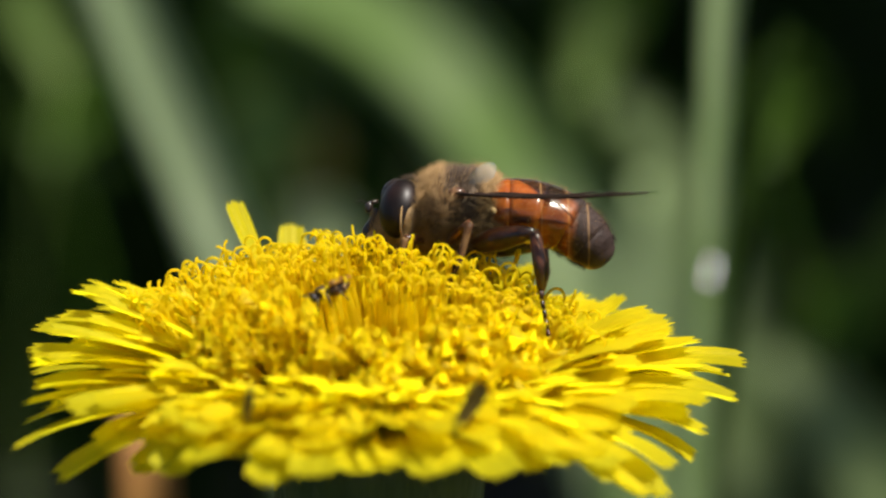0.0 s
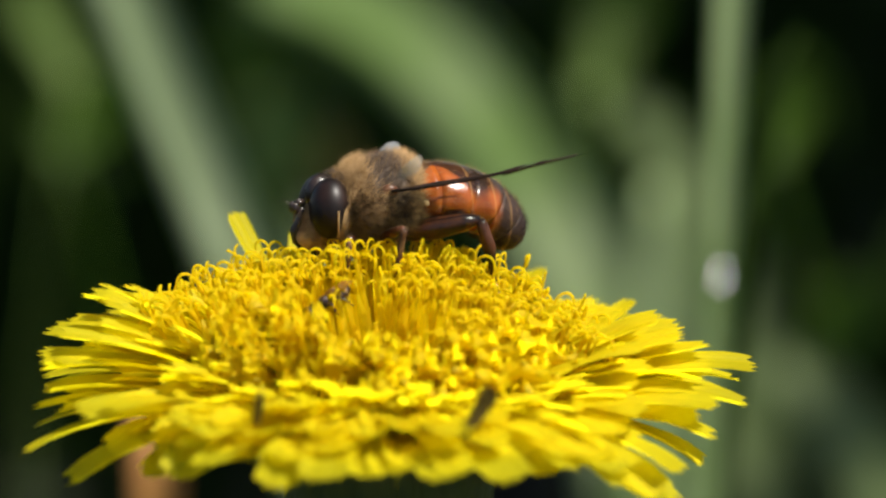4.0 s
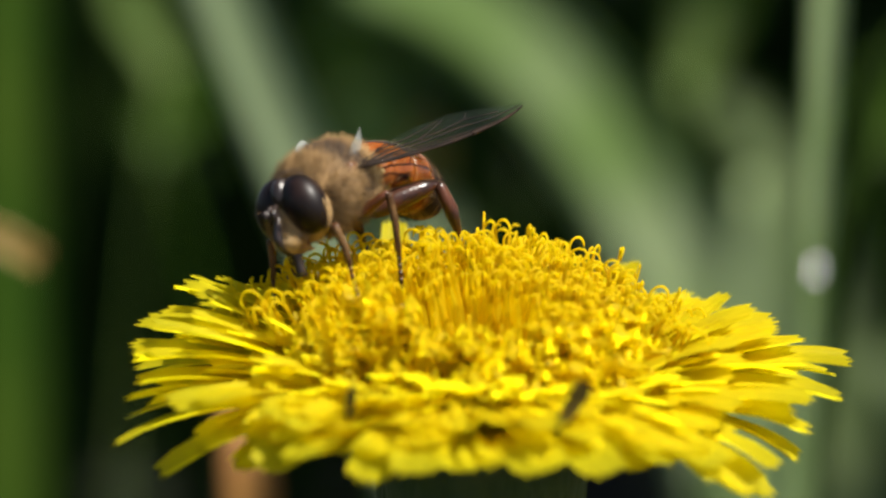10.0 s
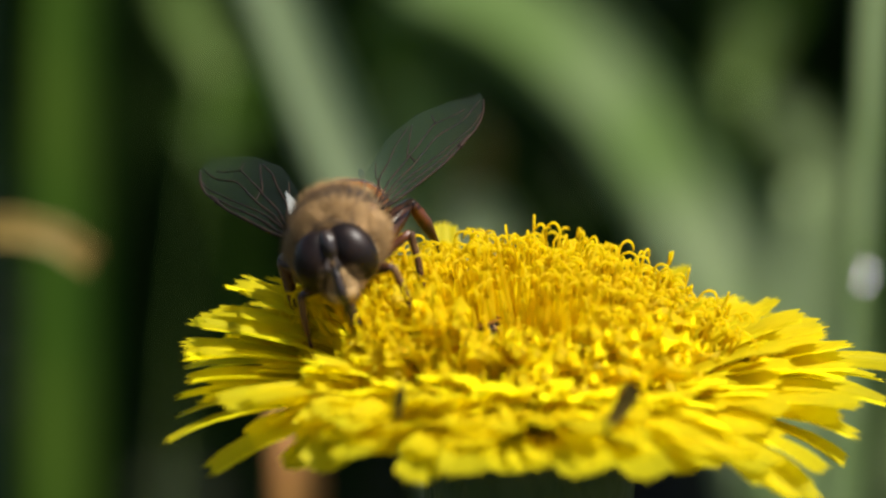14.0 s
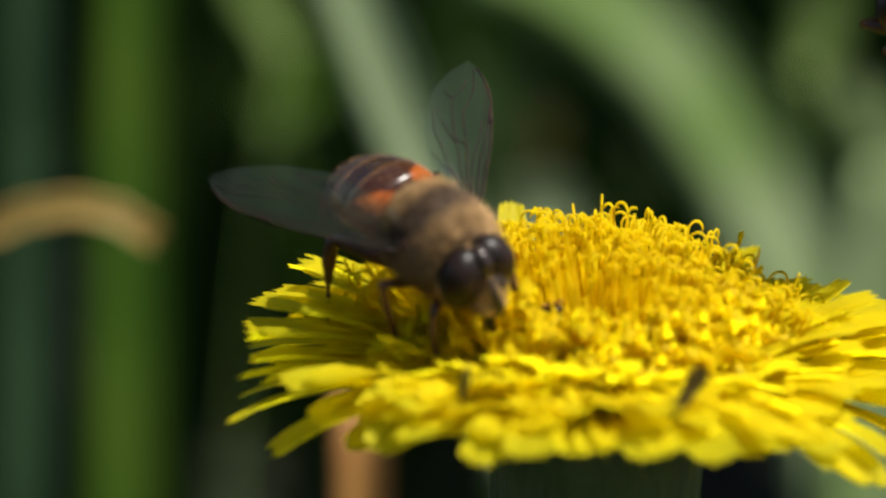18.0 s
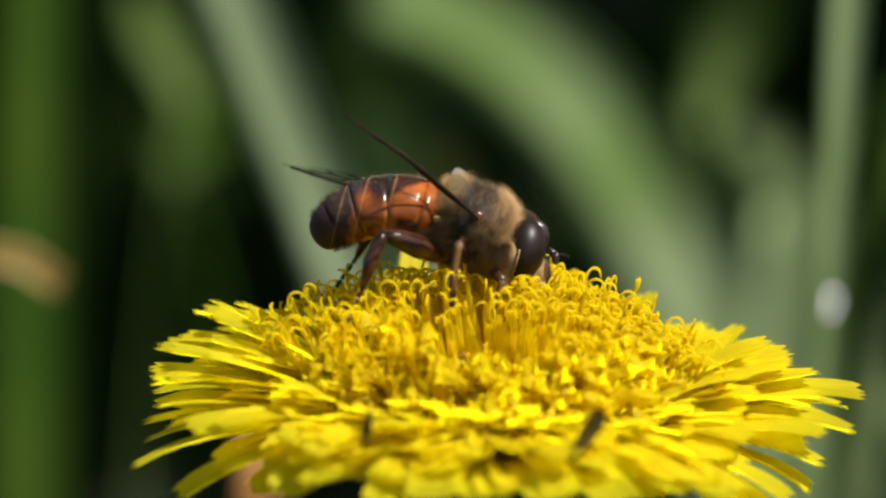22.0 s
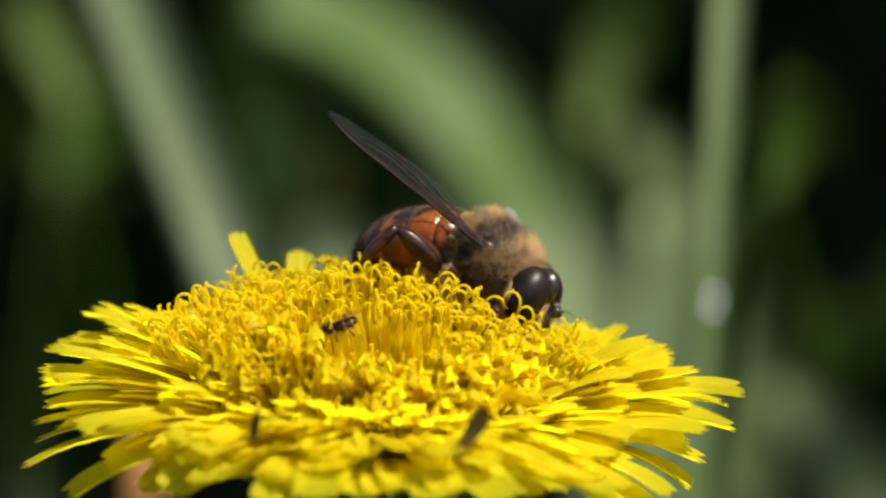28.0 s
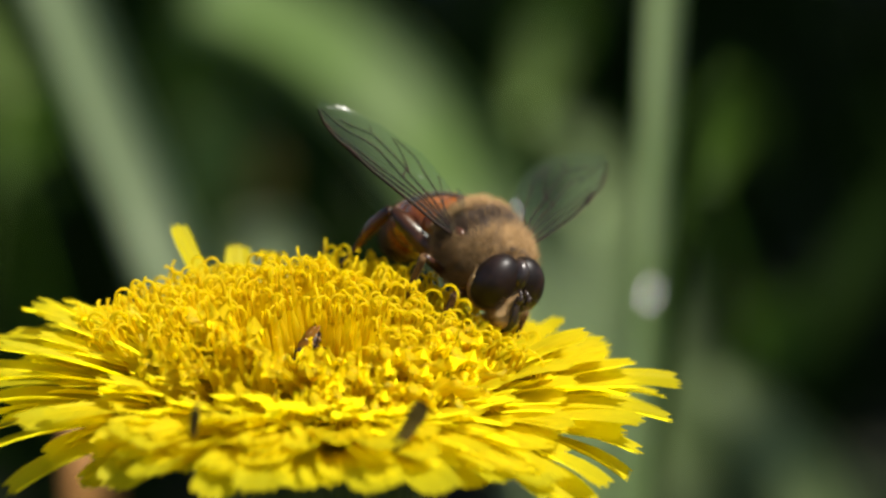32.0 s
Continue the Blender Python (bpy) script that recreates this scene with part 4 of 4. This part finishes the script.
                ft.tube([p, lerp(p, q, 0.5), q], [0.1, 0.13, 0.11], 6)
            part("foot", ft, M_LEG, leg, "jointed dark foot")
            part("leg_hair", fuzz(rng, 320, lambda g, k=k, a=a: ((lambda b: b + Vector((0, 0, 0.1)))(lerp(Vector((0, 0, 0)), k, g.random()) if g.random() < 0.5 else lerp(k, a, g.random())),
                                                              (g.uniform(-1, 1), g.uniform(-1, 1), g.uniform(-1, 1))), 0.42, (0, 0, 0), 0.014), M_HAIR, leg, "fine hairs")
            legs[kind, s] = leg
    return fly, abdomen, wings, legs


body_scutellum = body_material("scutellum", (0.36, 0.20, 0.07), (0.28, 0.14, 0.05), 900, 0.4)
fly, abdomen, wings, legs = build_fly("brown and amber drone fly with dark eyes feeding on the dandelion")


visitor = copy_thing(fly, pose(0, 0, 0))
tagged(visitor, "drone fly hovering past above the dandelion")
for piece in visitor.children:
    if piece.name.startswith("wing"):
        piece.matrix_basis = wing_pose(1 if piece.location.y > 0 else -1, 80, 12, 10)
    elif piece.name.startswith("leg"):
        piece.matrix_basis = piece.matrix_basis @ pose(0, 0, 0, 0, 105, 0)


def build_small_insect():
    bug = tagged(new("small_insect"), "tiny glossy brown insect crawling among the florets", "insect")
    part("abdomen", Geo().ball((-0.75, 0, 0), (0.75, 0.42, 0.36), 16, 10), M_SMALL, bug, "glossy brown abdomen")
    part("thorax", Geo().ball((0.15, 0, 0.08), (0.42, 0.36, 0.36), 14, 10), M_SMALL, bug, "brown thorax")
    for x, w in ((-0.55, 0.425), (-1.0, 0.40)):
        part("band", Geo().tube([(x, 0, -0.002), (x - 0.12, 0, -0.002)], w, 14), M_FACE, bug, "pale band round the abdomen")
    part("head", Geo().ball((0.68, 0, 0), (0.26, 0.33, 0.27), 14, 10), M_DARK, bug, "dark head")
    for s in (1, -1):
        part("wing", Geo().ball((-0.85, 0.2 * s, 0.36), (0.85, 0.3, 0.03), 14, 6), M_SMALLWING, bug, "amber folded wing")
        part("antenna", Geo().tube([(0.85, 0.12 * s, 0.1), (1.15, 0.3 * s, 0.25), (1.35, 0.42 * s, 0.1)], 0.035, 5), M_DARK, bug, "thin antenna")
        for x, fx in ((0.4, 0.9), (0.1, 0.1), (-0.2, -0.9)):
            part("leg", Geo().tube([(x, 0.25 * s, -0.1), (lerp(x, fx, 0.5), 0.75 * s, 0.15), (fx, 0.95 * s, -0.6)], [0.06, 0.06, 0.035], 5), M_DARK, bug, "thin dark leg")
    return bug


bug = build_small_insect()

# seconds, place in mm from the middle of the petal plane, heading, nose up, roll, bend of the abdomen
FLY = [
# FLY BEGIN
    (0, 4.18, 4.56, 8.00, 177.5, 6.2, 13.1, -7.7),
    (0.5, 4.38, 4.86, 8.67, 184.4, 13.6, 11.4, -1.2),
    (1, 3.57, 5.10, 7.51, 186.6, 6.6, 10.9, -1.1),
    (2, 2.88, 5.02, 8.07, 196.5, 6.5, 4.3, 5),
    (2.5, 2.89, 5.39, 8.57, 190, 8.1, -1.2, -0),
    (4.5, -1.31, 4.33, 9.01, 202.7, -0, -0.8, 0),
    (5, -1.16, 4.07, 9.13, 205.9, 3.5, 12.8, 2.8),
    (5.5, -0.42, 3.90, 8.18, 207.8, 3.8, 14.7, -1.2),
    (6, -1.95, 3.74, 8.41, 209.6, 4.2, 16.7, -5.3),
    (6.5, -3.42, 3.69, 8.00, 224.4, 3.8, 14.2, -2.7),
    (7, -4.55, 3.65, 8.42, 239.1, 3.4, 11.7, 0),
    (7.5, -4.73, 2.91, 10.97, 245.3, 2.5, 12.4, -0),
    (8, -5.60, 2.17, 8.43, 251.6, 1.6, 13.1, -0),
    (8.5, -4.75, 1.84, 9.07, 243.3, -0.6, 16.1, 0.4),
    (9, -7.41, 1.52, 9.86, 235, -2.9, 19.1, 0.9),
    (9.5, -6.88, 1.44, 9.41, 234.2, -3.9, 17.5, 1.8),
    (10, -8.31, 1.36, 9.54, 233.4, -4.9, 16, 2.7),
    (10.5, -8.68, 1.65, 8.40, 237.4, -5.5, 20.4, -4.5),
    (11, -9.75, 1.94, 7.69, 241.4, -6, 24.9, -11.6),
    (11.5, -8.39, 0.94, 9.51, 257.7, -4.2, 20.2, -5.8),
    (12, -8.94, -0.07, 9.05, 274, -2.3, 15.6, -0),
    (12.5, -9.04, -0.52, 9.78, 271.4, -0.7, 16.6, 0),
    (13, -9.93, -0.97, 8.61, 268.7, 0.9, 17.6, 0),
    (13.5, -10.50, -1.25, 7.89, 269, -2.5, 17.8, 0),
    (14, -10.26, -1.52, 7.63, 269.3, -5.9, 17.9, 0),
    (14.5, -11.24, -1.58, 7.76, 265.6, -10.6, 5.3, -0),
    (16.5, -9.85, -3.17, 7.33, 294.8, -16.8, 7.3, 0.1),
    (17, -10.14, -4.04, 6.73, 288, -11, 16.3, -35.5),
    (17.5, -9.72, -4.18, 7.06, 306.4, -20.1, 23.3, -20.8),
    (18, -8.19, -5.94, 7.33, 314.4, -19.5, 23.2, -3.4),
    (18.6, -7.74, -5.30, 6.11, 331.2, -31.7, 12.5, 19.7),
    (18.8, -4.11, -2.85, 7.50, 338.8, -3.4, 10.8, -9.2),
    (19, -3.47, -2.64, 10.50, 361.3, 3, 3.6, -6.8),
    (19.2, -4.24, -2.17, 11.09, 367, 7.8, -2.8, -10.1),
    (19.5, -5.29, -1.61, 9.45, 354.8, -9.9, -1.7, 2.2),
    (20, -3.96, 0.38, 9.28, 357.8, -6.7, -4.9, 3.5),
    (21, -2.10, 2.00, 9.87, 366.1, -8.7, -4.5, 12),
    (21.5, -2.86, 2.25, 9.10, 362, -11.8, -4.7, 7),
    (22, -1.57, 2.50, 8.89, 357.9, -14.9, -5, 2),
    (22.5, -2.21, 2.95, 9.71, 353.8, -17.6, -5.2, 4.6),
    (23, -1.80, 3.40, 8.87, 349.7, -20.3, -5.4, 7.3),
    (23.5, -1.12, 3.22, 9.47, 352.7, -14, -7.6, 3.9),
    (24, -0.35, 3.04, 9.29, 355.6, -7.6, -9.8, 0.5),
    (24.5, 0.12, 3.43, 9.55, 347.9, -23.3, -1.4, 0),
    (26.5, 2.41, 4.07, 7.80, 352.8, -17, -6.6, -2.6),
    (27, 4.14, 4.57, 7.93, 346.3, -19.5, -3.2, 7.2),
    (27.5, 5.05, 4.31, 8.39, 328.7, -14.4, -10.2, 21.9),
    (28, 5.95, 4.02, 6.88, 326.9, -25.4, -15.2, 20.2),
    (28.5, 6.20, 3.95, 7.29, 327.8, -24.5, -15.3, 23.4),
    (29, 6.46, 3.88, 7.76, 328.7, -23.7, -15.4, 26.6),
    (29.5, 7.18, 3.58, 7.50, 331.1, -25.9, -10.2, 25.4),
    (30, 7.37, 3.28, 6.81, 333.6, -28.2, -4.9, 24.2),
    (30.5, 9.31, 3.48, 6.76, 333.5, -27.8, -12.7, 25.7),
    (31, 9.81, 3.67, 7.10, 333.4, -27.3, -20.5, 27.2),
    (31.5, 10.32, 4.39, 5.60, 304.7, -26.4, -3.4, -0),
    (32, 8.84, 3.37, 7.32, 299.6, -21.5, -13.2, 15.5),
# FLY END
]
# seconds, sweep, rise, twist of the left wing and of the right wing
WINGS = [
# WINGS BEGIN
    (0, 26, 5, 6, 75, -14, 0),
    (0.5, 20, 7, 4, 75, -14, 0),
    (1, 18, 8, 3, 75, -14, 0),
    (2, 24, 7, -3, 75, -14, 0),
    (2.5, 29, 16, -5, 75, -14, 0),
    (4.5, 45, 15, -5, 75, -14, 0),
    (5, 34, 3, 4, 75, -14, 0),
    (5.5, 39, 4, 6, 75, -14, 0),
    (6, 45, 5, 8, 60, -8, 0),
    (6.5, 40, 7, -0, 38, 10, -0),
    (7, 35, 9, 5, 35, 9, 5),
    (7.5, 39, 9, 7, 33, 6, 7),
    (8, 43, 9, 8, 29, 3, 8),
    (8.5, 33, 6, 10, 33, 6, 10),
    (9, 22, 2, 12, 22, 2, 12),
    (9.5, 23, 2, 13, 38, 10, 13),
    (10, 24, 2, 14, 24, 2, 14),
    (10.5, 26, 5, 14, 38, 10, 14),
    (11, 27, 8, 15, 27, 8, 15),
    (11.5, 31, 6, 20, 37, 7, 20),
    (12, 35, 4, 25, 36, 4, 25),
    (12.5, 36, 6, 25, 35, 8, 25),
    (13, 37, 8, 25, 35, 11, 25),
    (13.5, 38, 9, 25, 33, 11, 25),
    (14, 39, 9, 25, 32, 12, 25),
    (14.5, 33, 14, 24, 36, -4, 24),
    (16.5, 33, 11, 21, 34, -4, 21),
    (17, 43, 10, 20, 38, 7, 20),
    (17.5, 43, 4, 20, 35, 3, 20),
    (18, 43, 1, 20, 28, 3, 20),
    (18.6, 46, 13, 20, 41, -3, 20),
    (18.8, 31, 3, 28, 22, 0, 45),
    (19, 30, 7, 35, 12, -4, 60),
    (19.2, 30, 8, 28, 14, 2, 50),
    (19.5, 48, 14, 0, 48, 14, 0),
    (20, 24, 1, 3, 40, 13, 3),
    (21, 45, 8, 3, 45, 8, 3),
    (21.5, 26, 2, 8, 43, 14, 8),
    (22, 15, -5, 11, 41, 20, 11),
    (22.5, 24, 0, 5, 35, 20, 5),
    (23, 24, 0, 0, 29, 20, 0),
    (23.5, 24, 0, 4, 33, 16, 4),
    (24, 24, 0, 7, 36, 12, 7),
    (24.5, 24, 0, 0, 59, 16, 0),
    (26.5, 70, -14, 0, 35, 22, 8),
    (27, 70, -14, 0, 41, 17, -2),
    (27.5, 70, -14, 0, 38, 4, 10),
    (28, 70, -14, 0, 31, 9, 15),
    (28.5, 70, -14, 0, 29, 7, 15),
    (29, 70, -14, 0, 27, 5, 15),
    (29.5, 70, -14, 0, 23, 8, 15),
    (30, 70, -14, 0, 19, 10, 15),
    (30.5, 70, -14, 0, 25, 8, 15),
    (31, 70, -14, 0, 31, 5, 15),
    (31.5, 64, 2, 5, 24, 22, 18),
    (32, 58, 16, 10, 29, 8, 22),
# WINGS END
]

# the passing fly: seconds, place in mm, heading, nose up, roll
VISITOR = [
# VISITOR BEGIN
    (0, 62.31, 20.00, 47.26, 250, 10, 0),
    (16.8, 48.97, 20.00, 45.68, 250, 10, 0),
    (17.2, 22.95, 6.00, 23.34, 245, 10, 0),
    (17.4, 16.25, 2.00, 18.96, 245, 10, 0),
    (17.5, 11.67, 1.00, 18.10, 247, 8, 5),
    (17.6, 13.61, 1.00, 17.50, 247, 8, 5),
    (17.7, 15.00, 1.00, 15.99, 243, 8, 5),
    (17.8, 17.74, 2.00, 16.52, 240, 8, 0),
    (18, 17.76, 2.00, 18.85, 240, 10, 0),
    (18.2, 19.19, 3.00, 19.93, 240, 10, 0),
    (18.7, 46.82, 20.00, 44.28, 240, 10, 0),
    (32, 66.73, 20.00, 50.27, 240, 10, 0),
# VISITOR END
]
# the small insect: seconds, place in mm, heading, nose up
BUG = [
# BUG BEGIN
    (0, -2.88, -2.70, 5.18, 200, -18),
    (1, -3.13, -2.70, 4.95, 215, -50),
    (2, -3.13, -2.70, 5.11, 215, -50),
    (5, -3.56, -2.70, 4.47, 205, -18),
    (6, -4.08, -2.70, 3.48, 210, -18),
    (9, -4.40, -2.70, 3.50, 205, -18),
    (11, -5.52, -2.70, 3.59, 200, -18),
    (13, -2.93, -2.70, 3.03, 205, -18),
    (14.5, -2.99, -2.70, 2.86, 205, -18),
    (16.5, -2.58, -2.70, 3.28, 180, -18),
    (17.5, -3.08, -2.70, 2.90, 175, -18),
    (19, -3.43, -2.70, 2.83, 185, -18),
    (21, -3.45, -2.70, 2.59, 195, -18),
    (23, -2.81, -3.80, 2.56, 180, -18),
    (24.5, -3.27, -2.70, 3.15, 195, -18),
    (26.5, -2.83, -2.70, 4.27, 200, -18),
    (27, -2.58, -2.70, 4.76, 205, -18),
    (27.5, -2.59, -2.70, 5.10, 200, -18),
    (28, -2.83, -2.70, 4.65, 195, -18),
    (28.6, -2.63, -2.70, 2.74, 200, -18),
    (29.2, -2.28, -2.70, 2.96, 205, -18),
    (29.8, -0.93, -2.70, 2.98, 215, -45),
    (30.5, -1.38, -2.70, 3.25, 215, -45),
    (32, -1.05, -2.70, 2.99, 215, -45),
# BUG END
]


def motions():
    low = BENT_PETAL @ pose(0, 0, 0, 0, 48, 0)
    walk(bent_petal, [(0, BENT_PETAL), (5.0, BENT_PETAL @ pose(0, 0, 0, 0, 5, 0)), (6.3, BENT_PETAL @ pose(0, 0, 0, 0, 16, 0)), (7.4, low), (24.5, low),
                      (26.3, BENT_PETAL @ pose(0, 0, 0, 0, 14, 0)), (27.2, BENT_PETAL @ pose(0, 0, 0, 0, 5, 0)), (32, BENT_PETAL @ pose(0, 0, 0, 0, 2, 0))])
    for drop in drops:      # each drop tilts away and back, which dims its glint
        rest = drop.matrix_basis.copy()
        walk(drop, [(t, rest @ pose(0, 0, 0, roll, 0, 0)) for t, roll in ((0, 0), (22.4, 0), (23.8, 34), (26.8, 34), (28.0, 9), (29.4, 0), (32, 0))])
    walk(visitor, [(t, mm(x, y, HEAD_Z + z, roll, -up, head)) for t, x, y, z, head, up, roll in VISITOR])
    walk(bug, [(t, mm(x, y, HEAD_Z + z, 0, -up, head)) for t, x, y, z, head, up in BUG])
    walk(fly, [(t, mm(x, y, HEAD_Z + z, roll, -up, head)) for t, x, y, z, head, up, roll, bend in FLY])
    walk(abdomen, [(row[0], mm(*WAIST, 0, -row[7], 0)) for row in FLY])
    for i, ((kind, s), leg) in enumerate(legs.items()):
        hip = (HIPS[kind][0], HIPS[kind][1] * s, HIPS[kind][2])
        walk(leg, [(row[0], mm(*hip, 4 * math.sin(1.7 * k + i), 6 * math.sin(1.3 * k + 2.2 * i), 7 * math.sin(1.9 * k + 1.1 * i))) for k, row in enumerate(FLY)])
    walk(wings[1], [(t, wing_pose(1, a, b, c)) for t, a, b, c, *_ in WINGS])
    walk(wings[-1], [(t, wing_pose(-1, a, b, c)) for t, _, _, _, a, b, c in WINGS])


motions()
